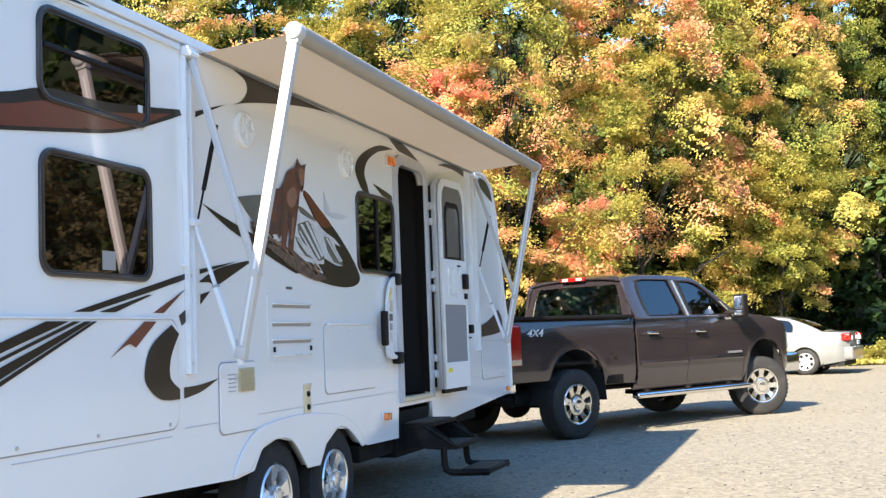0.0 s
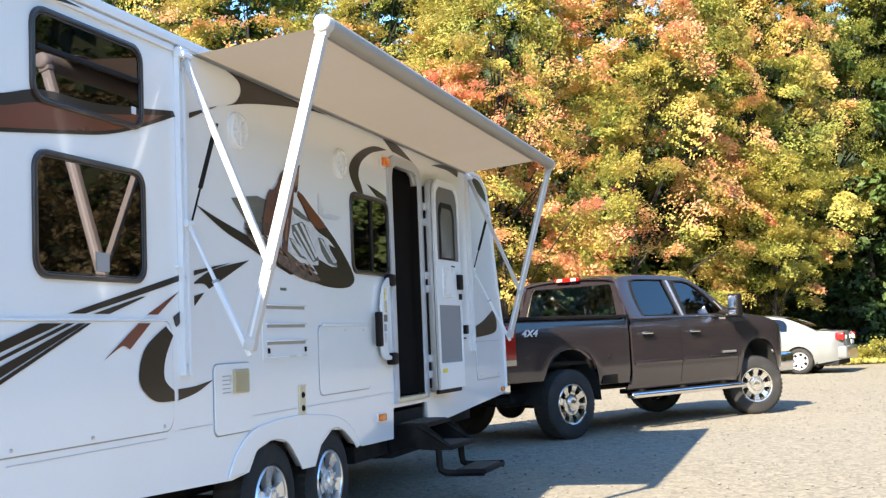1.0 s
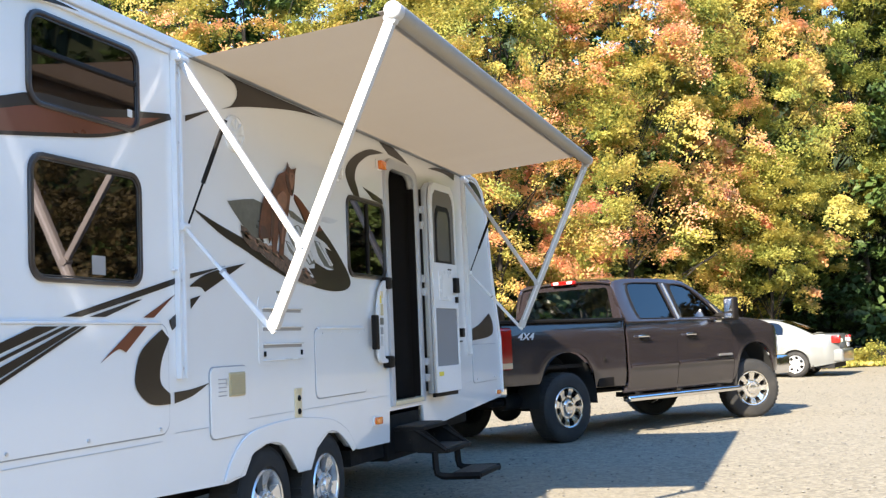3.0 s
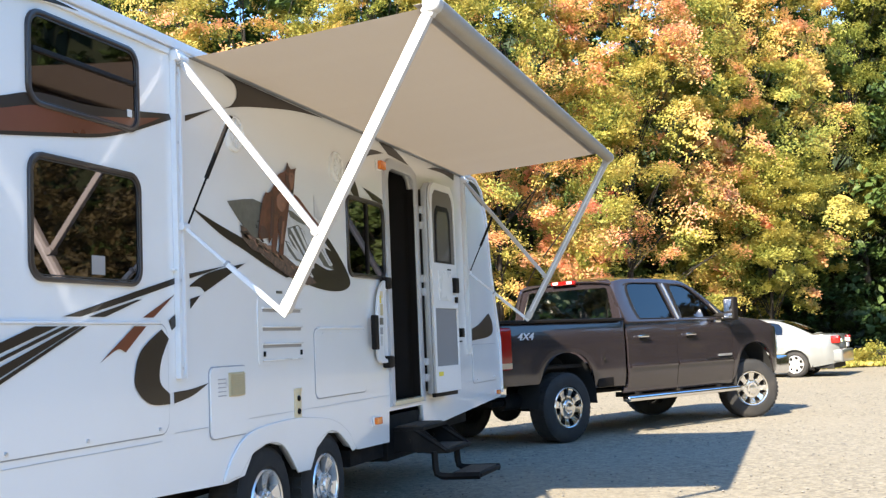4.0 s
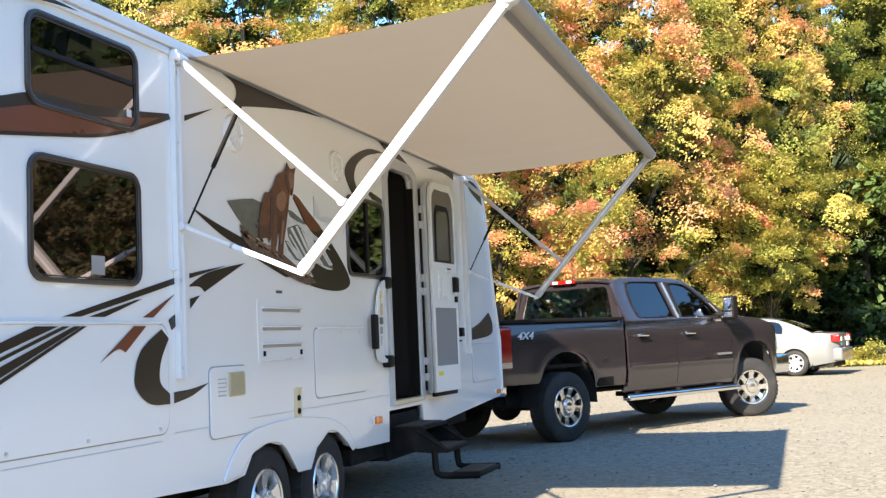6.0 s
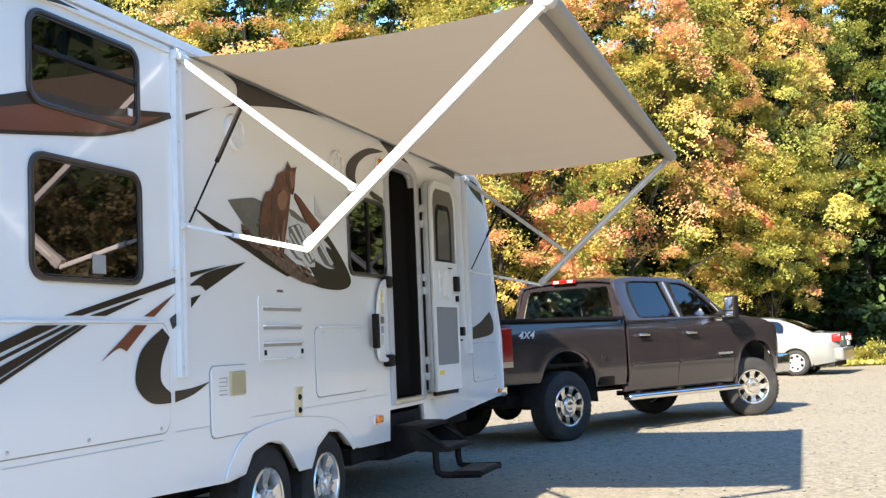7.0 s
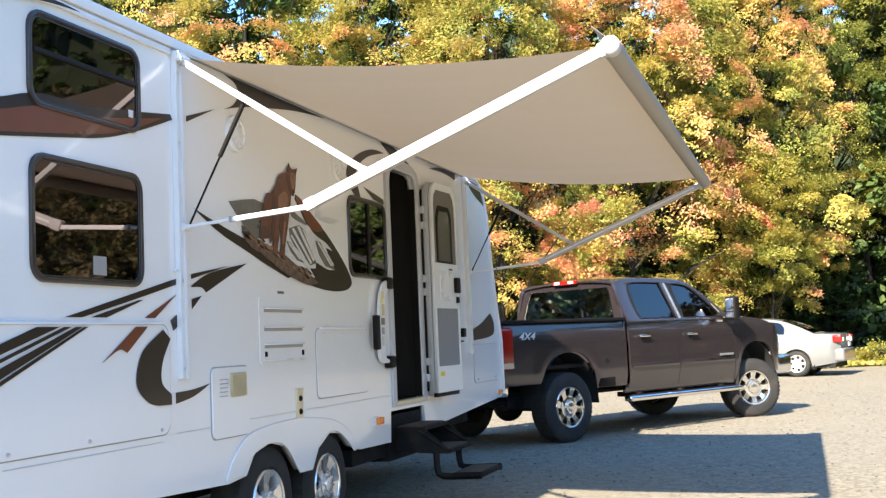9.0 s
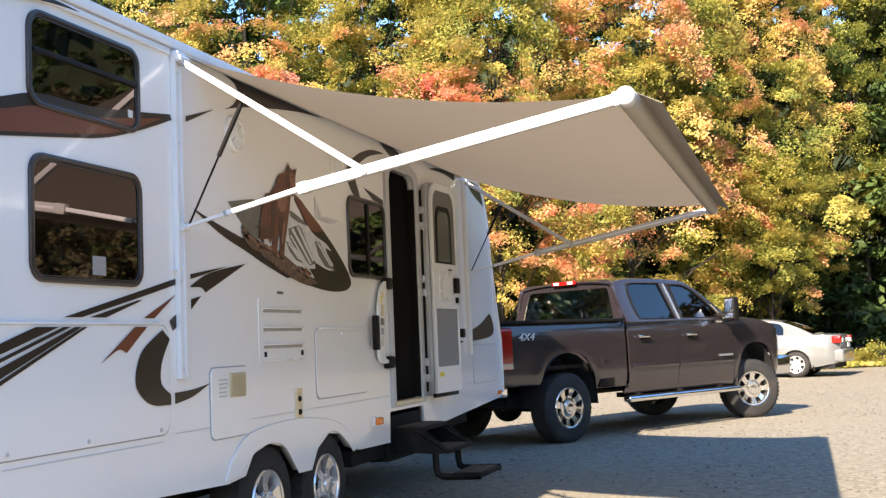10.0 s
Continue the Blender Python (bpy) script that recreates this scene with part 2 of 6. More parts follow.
# ---------------------------------------------------------------- ground
def gravel_material():
    m = bpy.data.materials.new("packed_gravel")
    m.use_nodes = True
    n, link = m.node_tree.nodes, m.node_tree.links.new
    b = n["Principled BSDF"]
    tc = n.new("ShaderNodeTexCoord")
    v = n.new("ShaderNodeTexVoronoi")
    v.inputs["Scale"].default_value = 30
    big, mid = n.new("ShaderNodeTexNoise"), n.new("ShaderNodeTexNoise")
    big.inputs["Scale"].default_value, big.inputs["Detail"].default_value = 0.35, 6
    mid.inputs["Scale"].default_value, mid.inputs["Detail"].default_value = 9, 6
    for t in (v, big, mid):
        link(tc.outputs["Object"], t.inputs["Vector"])
    ramp = n.new("ShaderNodeValToRGB")
    ramp.color_ramp.elements[0].position, ramp.color_ramp.elements[0].color = 0.1, (0.088, 0.077, 0.057, 1)
    ramp.color_ramp.elements[1].position, ramp.color_ramp.elements[1].color = 0.9, (0.30, 0.268, 0.20, 1)
    add = n.new("ShaderNodeMath")
    add.operation = "MULTIPLY_ADD"
    add.inputs[1].default_value = 0.42
    hsv = n.new("ShaderNodeSeparateColor")
    link(v.outputs["Color"], hsv.inputs[0])
    link(hsv.outputs[0], add.inputs[0])
    half = n.new("ShaderNodeMath")
    half.operation = "MULTIPLY"
    half.inputs[1].default_value = 0.68
    link(mid.outputs["Fac"], half.inputs[0])
    link(half.outputs[0], add.inputs[2])
    link(add.outputs[0], ramp.inputs[0])
    dust = n.new("ShaderNodeMix")
    dust.data_type = "RGBA"
    r = n.new("ShaderNodeMapRange")
    r.inputs[1].default_value, r.inputs[2].default_value, r.inputs[4].default_value = 0.42, 0.7, 0.5
    link(big.outputs["Fac"], r.inputs[0])
    link(r.outputs[0], dust.inputs[0])
    link(ramp.outputs[0], dust.inputs[6])
    dust.inputs[7].default_value = (0.225, 0.20, 0.15, 1)
    link(dust.outputs[2], b.inputs["Base Color"])
    b.inputs["Roughness"].default_value = 0.93
    bp = n.new("ShaderNodeBump")
    bp.inputs["Strength"].default_value, bp.inputs["Distance"].default_value = 0.6, 0.015
    link(v.outputs["Distance"], bp.inputs["Height"])
    link(bp.outputs[0], b.inputs["Normal"])
    return m


M_GRAVEL = gravel_material()


def ground():
    """One sheet to the horizon, finer where the camera looks, with a slight roll."""
    def ticks(lo, hi, near0, near1, step, far):
        out = list(np.arange(near0, near1 + 1e-6, step))
        g = step
        a = near1
        while a < hi:
            g *= far
            a += g
            out.append(a)
        g, a = step, near0
        while a > lo:
            g *= far
            a -= g
            out.insert(0, a)
        return out
    xs, ys = ticks(-900, 2500, 2, 34, 0.5, 1.35), ticks(-1500, 1500, -8, 6, 0.5, 1.35)
    bm = bmesh.new()
    grid = [[bm.verts.new((x, y, -0.006 + 0.012 * (noise.noise(Vector((x * 0.4, y * 0.4, 3.0))) - 0.2) if 2 < x < 34 else -0.01)) for y in ys] for x in xs]
    for i in range(len(xs) - 1):
        for j in range(len(ys) - 1):
            bm.faces.new((grid[i][j], grid[i + 1][j], grid[i + 1][j + 1], grid[i][j + 1]))
    ob = link_mesh("ground", bm, M_GRAVEL, smooth=True)
    return tagged(ob, "pale packed gravel parking lot with loose stones", "ground", kind="structure")


ground()


def loose_stones(count=9000):
    rng = np.random.default_rng(5)
    base = np.array([(1, 0, 0), (-1, 0, 0), (0, 1, 0), (0, -1, 0), (0, 0, 1), (0, 0, -1)], float)
    tri = [(0, 2, 4), (2, 1, 4), (1, 3, 4), (3, 0, 4), (2, 0, 5), (1, 2, 5), (3, 1, 5), (0, 3, 5)]
    vs, fs = [], []
    x = 6 + 26 * rng.random(count) ** 1.5
    y = -6.5 + 8.5 * rng.random(count)
    s = 0.005 + 0.012 * rng.random(count) ** 3
    for i in range(count):
        k = len(vs)
        a = rng.random() * 6.28
        c, d = math.cos(a), math.sin(a)
        for q in base * (1 + 0.5 * rng.random((6, 1)) - 0.2) * (s[i] * 1.2, s[i], s[i] * 0.55):
            vs.append((x[i] + q[0] * c - q[1] * d, y[i] + q[0] * d + q[1] * c, s[i] * 0.25 + q[2]))
        fs += [(p[0] + k, p[1] + k, p[2] + k) for p in tri]
    me = bpy.data.meshes.new("loose_stones")
    me.from_pydata(vs, [], fs)
    ob = link_mesh("loose_stones", me, M_STONE)
    return tagged(ob, "small loose grey stones scattered over the gravel", "gravel", kind="stuff")


M_STONE = mat("stone_chips", (0.19, 0.178, 0.155), rough=0.95, vary=0.5, scale=25)
loose_stones()


# ---------------------------------------------------------------- travel trailer
TOP, SKIRT = 2.80, 0.53


def decal(name, pts, material, trailer, y=-0.0035, label=""):
    return link_mesh(name, plate([flow(pts)], y + 0.0012, y - 0.0008), material, trailer, label)


def trailer_window(parent, x0, x1, z0, z1, bar=None, blind=False, mullion=None):
    frame_ob = link_mesh("window_frame", ring(x0, x1, z0, z1, 0.085, 0.022, -0.016, 0.03), M_WINFRAME, parent, "black rounded window frame", True)
    link_mesh("pane", plate([rrect(x0 + 0.021, x1 - 0.021, z0 + 0.021, z1 - 0.021, 0.068)], -0.004, 0.001), M_WINGLASS, frame_ob, "dark tinted window pane").visible_shadow = False
    inner = plate([rrect(x0 + 0.026, x1 - 0.026, z0 + 0.026, z1 - 0.026, 0.063), rrect(x0 + 0.031, x1 - 0.031, z0 + 0.031, z1 - 0.031, 0.058)], -0.009, -0.004)
    link_mesh("glazing_bead", inner, M_GREYBEAD, frame_ob)
    if bar:
        link_mesh("sash_bar", boxed(x0 + 0.035, x1 - 0.035, -0.016, 0.012, bar - 0.011, bar + 0.011, bevel=0.004), M_BLACK, frame_ob)
    if mullion:
        link_mesh("mullion", boxed(mullion - 0.018, mullion + 0.018, -0.016, 0.012, z0 + 0.035, z1 - 0.035, bevel=0.004), M_BLACK, frame_ob)
    if blind:
        link_mesh("blind", boxed(x0 + 0.04, x1 - 0.04, 0.055, 0.06, z0 + 0.03, (z0 + z1) / 2 + 0.03), M_BLIND, frame_ob, "drawn grey blind")
    return frame_ob


M_STICKER = mat("grey_sticker", (0.30, 0.29, 0.28), rough=0.6)
M_TAN = mat("tan_vinyl", (0.26, 0.14, 0.085), rough=0.45, vary=0.4, scale=30)
M_CATLIT = mat("light_tawny_vinyl", (0.24, 0.115, 0.07), rough=0.45, vary=0.4, scale=30)
M_CATDARK = mat("dark_tawny_vinyl", (0.075, 0.034, 0.022), rough=0.45, vary=0.4, scale=30)
M_GAP = mat("shaded_gap", (0.34, 0.33, 0.32), rough=0.8)
M_GREYBEAD = mat("grey_bead", (0.03, 0.03, 0.03), rough=0.4)
M_BLIND = mat("grey_blind", (0.16, 0.14, 0.135), rough=0.7, vary=0.06)


def road_wheel(name, radius, width, rim_r, spokes, tyre_mat, rim_mat, holes=False, hub=None):
    """A wheel whose outer face is at y = 0 and looks to -y, hung at its axle."""
    bm = bmesh.new()
    lathe(bm, [(rim_r, 0.012), (rim_r + 0.012, 0.0), (radius - 0.055, -0.004), (radius - 0.018, 0.012), (radius, 0.04), (radius, width - 0.04), (radius - 0.02, width), (rim_r, width), (rim_r, 0.012)], n=48, caps=False)
    w = part(name, bm, tyre_mat, None)
    blocks = bmesh.new()
    for k in range(44):
        a = 2 * math.pi * k / 44
        rot = Matrix.Rotation(-a, 4, "Y") @ Matrix.Translation((radius, 0, 0))
        for y0 in (0.022, width * 0.38, width * 0.66):
            box(blocks, -0.006, 0.002, y0, y0 + width * 0.24, -radius * 0.045, radius * 0.045, m=rot)
    part("tread", blocks, tyre_mat, w)
    bm = bmesh.new()
    lathe(bm, [(rim_r, 0.008), (rim_r - 0.008, -0.003), (rim_r - 0.02, 0.002), (rim_r - 0.03, 0.03), (rim_r - 0.035, 0.09), (rim_r - 0.03, 0.10)], n=48, caps=False)
    rim = part("rim", bm, rim_mat, w, "bright metal wheel rim")
    spoke = bmesh.new()
    if holes:
        # a dished disc with a slot between every two spokes
        radii = [(0.0, -0.004), (0.30, -0.006), (0.36, 0.016), (0.52, 0.024), (0.58, 0.020), (0.84, 0.002), (0.90, 0.001), (0.985, 0.004)]
        steps = spokes * 8
        rings = [[spoke.verts.new((rim_r * r * math.cos(a), y, rim_r * r * math.sin(a))) for a in (2 * math.pi * k / steps for k in range(steps))] for r, y in radii[1:]]
        spoke.faces.new(rings[0])
        for i in range(len(rings) - 1):
            for k in range(steps):
                if i in (3, 4) and k % 8 in (2, 3, 4, 5) or i == 2 and k % 8 in (3, 4):
                    continue
                spoke.faces.new((rings[i][k], rings[i + 1][k], rings[i + 1][(k + 1) % steps], rings[i][(k + 1) % steps]))
        bmesh.ops.recalc_face_normals(spoke, faces=spoke.faces)
        bmesh.ops.solidify(spoke, geom=spoke.faces[:], thickness=0.025)
    for k in range(0 if holes else spokes):
        rot = Matrix.Rotation(-2 * math.pi * (k + 0.5) / spokes, 4, "Y")
        wide = 2 * math.pi * rim_r / spokes * (0.74 if holes else 0.40)
        tri = [(0.05, -wide * 0.26), (rim_r * 0.55, -wide * 0.30), (rim_r - 0.012, -wide * 0.5), (rim_r - 0.012, wide * 0.5), (rim_r * 0.55, wide * 0.30), (0.05, wide * 0.26)]
        lo = [spoke.verts.new(rot @ Vector((r, 0.006 if r > rim_r * 0.7 else 0.022 if r > 0.1 else 0.012, z))) for r, z in tri]
        hi = [spoke.verts.new(rot @ Vector((r, 0.055, z))) for r, z in tri]
        spoke.faces.new(lo)
        for a in range(6):
            spoke.faces.new((lo[a], hi[a], hi[(a + 1) % 6], lo[(a + 1) % 6]))
    bmesh.ops.recalc_face_normals(spoke, faces=spoke.faces)
    part("spokes", spoke, rim_mat, w, smooth=holes)
    bm = bmesh.new()
    lathe(bm, [(0.085, 0.03), (0.082, 0.008), (0.055, 0.0), (0.05, -0.012), (0.02, -0.016)], n=24)
    part("hub_cap", bm, hub or rim_mat, w)
    nut = tube(bmesh.new(), (0, 0.01, 0), (0, -0.012, 0), 0.009, n=6)
    first_nut = None
    for k in range(8):
        a = 2 * math.pi * k / 8
        first_nut = part("lug_nut", nut, rim_mat, w) if first_nut is None else link_mesh("lug_nut", first_nut.data, None, w)
        first_nut.location = (0.068 * math.cos(a), 0, 0.068 * math.sin(a))
    dark = bmesh.new()
    lathe(dark, [(rim_r - 0.03, 0.085), (rim_r - 0.05, 0.082), (0.04, 0.08)], n=32)
    part("brake_disc", dark, M_STEEL, w)
    return w


def travel_trailer():
    tr = thing("travel_trailer", (0, 0, 0), "white fiberglass travel trailer with dark brown swoosh graphics, door open", "travel trailer")
    outline = [(2.7, 0.62), (3.7, 0.60), (5.50, SKIRT)]
    outline += [(5.70, 0.55), (5.80, 0.66), (6.0, 0.70), (6.22, 0.66), (6.40, 0.50), (6.58, 0.475), (6.68, 0.60), (6.86, 0.68), (7.07, 0.66), (7.22, 0.56), (7.39, SKIRT - 0.01)]
    outline += [(8.0, 0.51), (8.02, 0.735), (8.80, 0.735), (8.82, 0.56), (9.40, 0.56), (11.30, 0.66), (11.36, 0.74), (11.35, 1.24), (11.22, 1.58), (11.08, 2.05), (11.0, 2.45), (10.86, 2.72), (10.62, 2.82), (10.3, TOP + 0.02), (2.7, TOP + 0.02)]
    holes = [rrect(3.88, 4.68, 1.57, 2.09, 0.08), rrect(3.88, 4.68, 2.30, 2.69, 0.08), rrect(7.32, 8.0, 1.74, 2.27, 0.07),
             [(8.12, 0.80), (8.74, 0.80), (8.74, 2.49), (8.71, 2.56), (8.64, 2.59), (8.22, 2.59), (8.15, 2.56), (8.12, 2.49)]]
    link_mesh("side_wall", plate([outline] + holes, 0.0, 0.045), M_GEL, tr, "glossy white gelcoat side wall")
    # the rest of the shell
    shell = bmesh.new()
    prof = [(2.7, 0.64), (2.7, 2.82), (10.3, 2.82), (10.62, 2.82), (10.86, 2.72), (11.0, 2.45), (11.08, 2.05), (11.22, 1.58), (11.35, 1.24), (11.36, 0.74), (11.30, 0.66), (9.4, 0.57), (8.85, 0.57)]
    a = [shell.verts.new((x, 0.045, z)) for x, z in prof]
    b = [shell.verts.new((x, 2.44, z)) for x, z in prof]
    for i in range(len(prof) - 1):
        shell.faces.new((a[i], a[i + 1], b[i + 1], b[i]))
    shell.faces.new(b)
    part("body_shell", shell, M_GEL, tr, "white roof, nose and far side", smooth=False)
    part("floor_pan", boxed(2.72, 8.0, 0.05, 2.42, 0.60, 0.66), M_STEEL, tr)
    # lining, floor and partition coloured near-black to stand for interior shade
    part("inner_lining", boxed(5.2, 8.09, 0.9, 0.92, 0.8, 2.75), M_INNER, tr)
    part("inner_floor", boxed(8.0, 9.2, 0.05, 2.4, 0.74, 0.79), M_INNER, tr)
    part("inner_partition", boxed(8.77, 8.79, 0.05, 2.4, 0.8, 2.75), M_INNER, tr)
    for y in (0.35, 2.05):
        part("chassis_rail", boxed(2.9, 11.2, y, y + 0.07, 0.42, 0.58, bevel=0.005), M_STEEL, tr, "black steel chassis rail")
    part("hitch_coupler", boxed(11.2, 12.35, 1.15, 1.30, 0.42, 0.56, bevel=0.01), M_STEEL, tr, "black steel tow hitch")
    part("belly_tank", boxed(9.0, 10.9, 0.5, 1.9, 0.40, 0.57, bevel=0.03), M_BLACK, tr)
    # box added to keep far-side sky light off the ground below
    part("underfloor_blocker", boxed(7.4, 8.9, 0.55, 2.0, 0.30, 0.60, bevel=0.04), M_BLACK, tr, "added black box under the floor that blocks light")
    part("underbody_cover", boxed(7.35, 8.0, 0.05, 2.3, 0.40, 0.52, bevel=0.01), M_STEEL, tr)
    # roof edge rail and its shadow gap
    rail = bmesh.new()
    box(rail, 2.7, 10.45, -0.024, 0.0, 2.785, 2.835, bevel=0.007)
    box(rail, 2.7, 4.98, -0.016, 0.0, 2.745, 2.775, bevel=0.004)
    part("roof_rail", rail, M_TRIMW, tr, "white aluminium roof edge rail")
    nose = [(10.45, 2.81), (10.64, 2.80), (10.83, 2.71), (10.97, 2.45), (11.05, 2.05), (11.19, 1.58), (11.32, 1.24), (11.33, 0.70)]
    bm = bmesh.new()
    pipe(bm, [(x + 0.01, -0.004, z) for x, z in nose], 0.018, 8)
    part("corner_trim", bm, M_TRIMW, tr)
    # seams of the body panels
    for x0, x1, z in ((3.7, 4.86, 0.815), (4.98, 5.32, 0.845), (5.74, 8.08, 0.855), (8.86, 10.28, 0.86)):
        part("panel_seam", boxed(x0, x1, -0.003, 0.002, z - 0.002, z + 0.002), M_GASKET, tr)

    def hatch(x0, x1, z0, z1, r=0.05):
        h = link_mesh("hatch_gasket", plate([rrect(x0, x1, z0, z1, r), rrect(x0 + 0.005, x1 - 0.005, z0 + 0.005, z1 - 0.005, r)], -0.0035, 0.001), M_SEAM, tr)
        link_mesh("hatch_door", plate([rrect(x0 + 0.006, x1 - 0.006, z0 + 0.006, z1 - 0.006, r)], -0.007, 0.001, bevel=0.0012), M_GEL, tr, "white storage hatch door")
        return h
    hatch(2.85, 4.925, 0.845, 1.385, 0.07)
    for x in (3.72, 4.25, 4.83):
        part("hatch_lock", lathe(bmesh.new(), [(0.009, 0), (0.008, -0.011), (0.003, -0.012)], (x, -0.004, 0.875), 12), M_ALU, tr)
    part("hatch_hinge", boxed(2.85, 4.86, -0.014, 0.0, 1.380, 1.392, bevel=0.003), M_TRIMW, tr)
    hatch(6.68, 7.57, 0.905, 1.36)
    part("hatch_hinge", boxed(6.74, 7.52, -0.016, 0.0, 1.352, 1.366, bevel=0.003), M_TRIMW, tr)
    for x in (6.80, 7.12, 7.45):
        part("hinge_screw", boxed(x - 0.008, x + 0.008, -0.013, 0, 1.318, 1.33, bevel=0.003), M_ALU, tr)
    hatch(10.30, 11.18, 0.83, 1.20)
    for x in (10.42, 11.05):
        part("hatch_lock", lathe(bmesh.new(), [(0.009, 0), (0.008, -0.011), (0.003, -0.012)], (x, -0.004, 0.87), 12), M_ALU, tr)
    # service cover with a louvred outlet
    link_mesh("service_cover", plate([rrect(5.324, 5.741, 0.779, 1.151, 0.04)], -0.012, 0.001, bevel=0.0015), M_GEL, tr, "white service cover")
    link_mesh("cover_gasket", plate([rrect(5.318, 5.747, 0.773, 1.157, 0.044), rrect(5.326, 5.739, 0.781, 1.149, 0.038)], -0.004, 0.001), M_SEAM, tr)
    vent = part("louvre_vent", boxed(5.515, 5.69, -0.02, -0.012, 0.99, 1.12, bevel=0.003), M_TANPL, tr, "tan louvred vent")
    for k in range(9):
        part("louvre", boxed(5.52, 5.685, -0.028, -0.018, 0.997 + k * 0.0135, 1.004 + k * 0.0135, m=None), M_TANPL, vent)
    for k in range(5):
        part("cover_slot", boxed(5.40, 5.485, -0.0155, -0.013, 1.085 - k * 0.022, 1.09 - k * 0.022), M_SEAM, tr)
    part("cover_latch", boxed(5.485, 5.495, -0.017, -0.013, 1.05, 1.09), M_ALU, tr)
    # refrigerator vent
    fv = link_mesh("fridge_vent", plate([rrect(5.90, 6.53, 1.145, 1.54, 0.03)], -0.005, 0.001), M_GEL, tr, "white louvred refrigerator vent")
    for z in (1.47, 1.36, 1.26):
        bm = bmesh.new()
        box(bm, 5.95, 6.48, -0.022, -0.004, z + 0.002, z + 0.011, bevel=0.003)
        part("louvre_hood", bm, M_GEL, fv)
        # flat grey strip paints the shade under each hood
        part("louvre_gap", boxed(5.955, 6.475, -0.0085, -0.004, z - 0.016, z + 0.002), M_GAP, fv)
    part("vent_lip", boxed(5.95, 6.48, -0.014, -0.004, 1.168, 1.176, bevel=0.002), M_PANEL, fv)
    for x in (5.965, 6.47):
        part("vent_clip", boxed(x - 0.008, x + 0.008, -0.015, -0.006, 1.195, 1.225), M_STEEL, fv)
    part("label_plate", boxed(6.155, 6.235, -0.004, 0, 1.566, 1.582), M_GREYV, tr)
    # water inlets on a cream plate
    wp = part("inlet_plate", boxed(6.36, 6.455, -0.008, 0, 0.795, 0.99, bevel=0.003), M_CREAM, tr, "cream water inlet plate")
    for z in (0.93, 0.85):
        part("inlet", lathe(bmesh.new(), [(0.019, -0.006), (0.017, -0.016), (0.008, -0.021), (0.006, -0.012)], (6.41, 0, z), 14), M_BLACK, wp)
    part("inlet_lid", boxed(6.36, 6.455, -0.014, -0.006, 0.972, 0.992, bevel=0.003), M_CREAM, wp)
    part("drain_label", boxed(6.50, 6.58, -0.004, 0.0, 0.757, 0.769), M_BLACK, tr)
    # lamps
    for x, z, s in ((7.72, 0.69, 0.052), (11.13, 0.71, 0.042), (7.98, 2.585, 0.065)):
        base = part("marker_base", boxed(x - s * 1.15, x + s, -0.012, 0.0, z - s * 0.62, z + s * 0.62, bevel=0.004), M_PANEL, tr)
        part("marker_lens", boxed(x - s * 0.75, x + s * 0.95, -0.042, -0.010, z - s * 0.5, z + s * 0.5, bevel=0.008), M_AMBER, base, "amber marker lens")
    for x, z in ((7.13, 2.46), (5.66, 2.45)):
        sp = part("speaker_rim", lathe(bmesh.new(), [(0.105, 0.0), (0.103, -0.018), (0.088, -0.026), (0.08, -0.018)], (x, 0, z), 28), M_PANEL, tr, "round white outdoor speaker")
        part("speaker_cone", lathe(bmesh.new(), [(0.082, -0.010), (0.05, -0.02), (0.02, -0.028), (0.006, -0.03)], (x, 0, z), 24), M_TRIMW, sp)
        for k in range(4):
            a = k * math.pi / 4
            part("speaker_bar", boxed(-0.084, 0.084, -0.027, -0.022, -0.004, 0.004, m=Matrix.Translation((x, 0, z)) @ Matrix.Rotation(a, 4, "Y")), M_PANEL, sp)
    # windows
    trailer_window(tr, 3.875, 4.70, 1.555, 2.095, bar=None)
    trailer_window(tr, 3.87, 4.70, 2.285, 2.70, bar=2.525, blind=True)
    trailer_window(tr, 7.29, 8.03, 1.715, 2.295, mullion=7.67)
    part("window_sticker", boxed(4.305, 4.405, -0.006, -0.0045, 1.60, 1.685), M_STICKER, tr, "small pale grey sticker on the window")
    part("maker_mark", boxed(4.605, 4.64, -0.0085, -0.0045, 2.36, 2.395), M_SNOW, tr, "small white mark on the window")
    part("post_peg", boxed(4.972, 5.03, -0.02, 0.0, 1.645, 1.657, bevel=0.003), M_TRIMW, tr)
    decal("roof_fin", [(3.5, 2.66, 1), (3.94, 2.737), (4.22, 2.762, 1), (4.0, 2.766), (3.5, 2.74, 1)], M_DECAL, tr, -0.0175, "dark brown vinyl graphic")
    # air conditioner on the roof
    ac = part("air_conditioner", boxed(6.75, 7.75, 0.7, 1.4, 2.82, 3.25, bevel=0.13, seg=5), M_PANEL, tr, "white rooftop air conditioner shroud")
    for k in range(5):
        part("intake_slot", boxed(6.742, 6.752, 0.85 + k * 0.085, 0.90 + k * 0.085, 2.98, 3.06), M_SEAM, ac)
    # double wheel arch with its moulding
    arch = [(5.50, 0.535, 1), (5.60, 0.66), (5.78, 0.765), (6.05, 0.80), (6.40, 0.81), (6.72, 0.79), (7.02, 0.75), (7.25, 0.66), (7.40, 0.525, 1), (7.33, 0.515, 1),
            (7.24, 0.575), (7.08, 0.66), (6.92, 0.68), (6.74, 0.62), (6.62, 0.47, 1), (6.44, 0.475, 1), (6.26, 0.645), (6.08, 0.69), (5.86, 0.66), (5.68, 0.545, 1)]
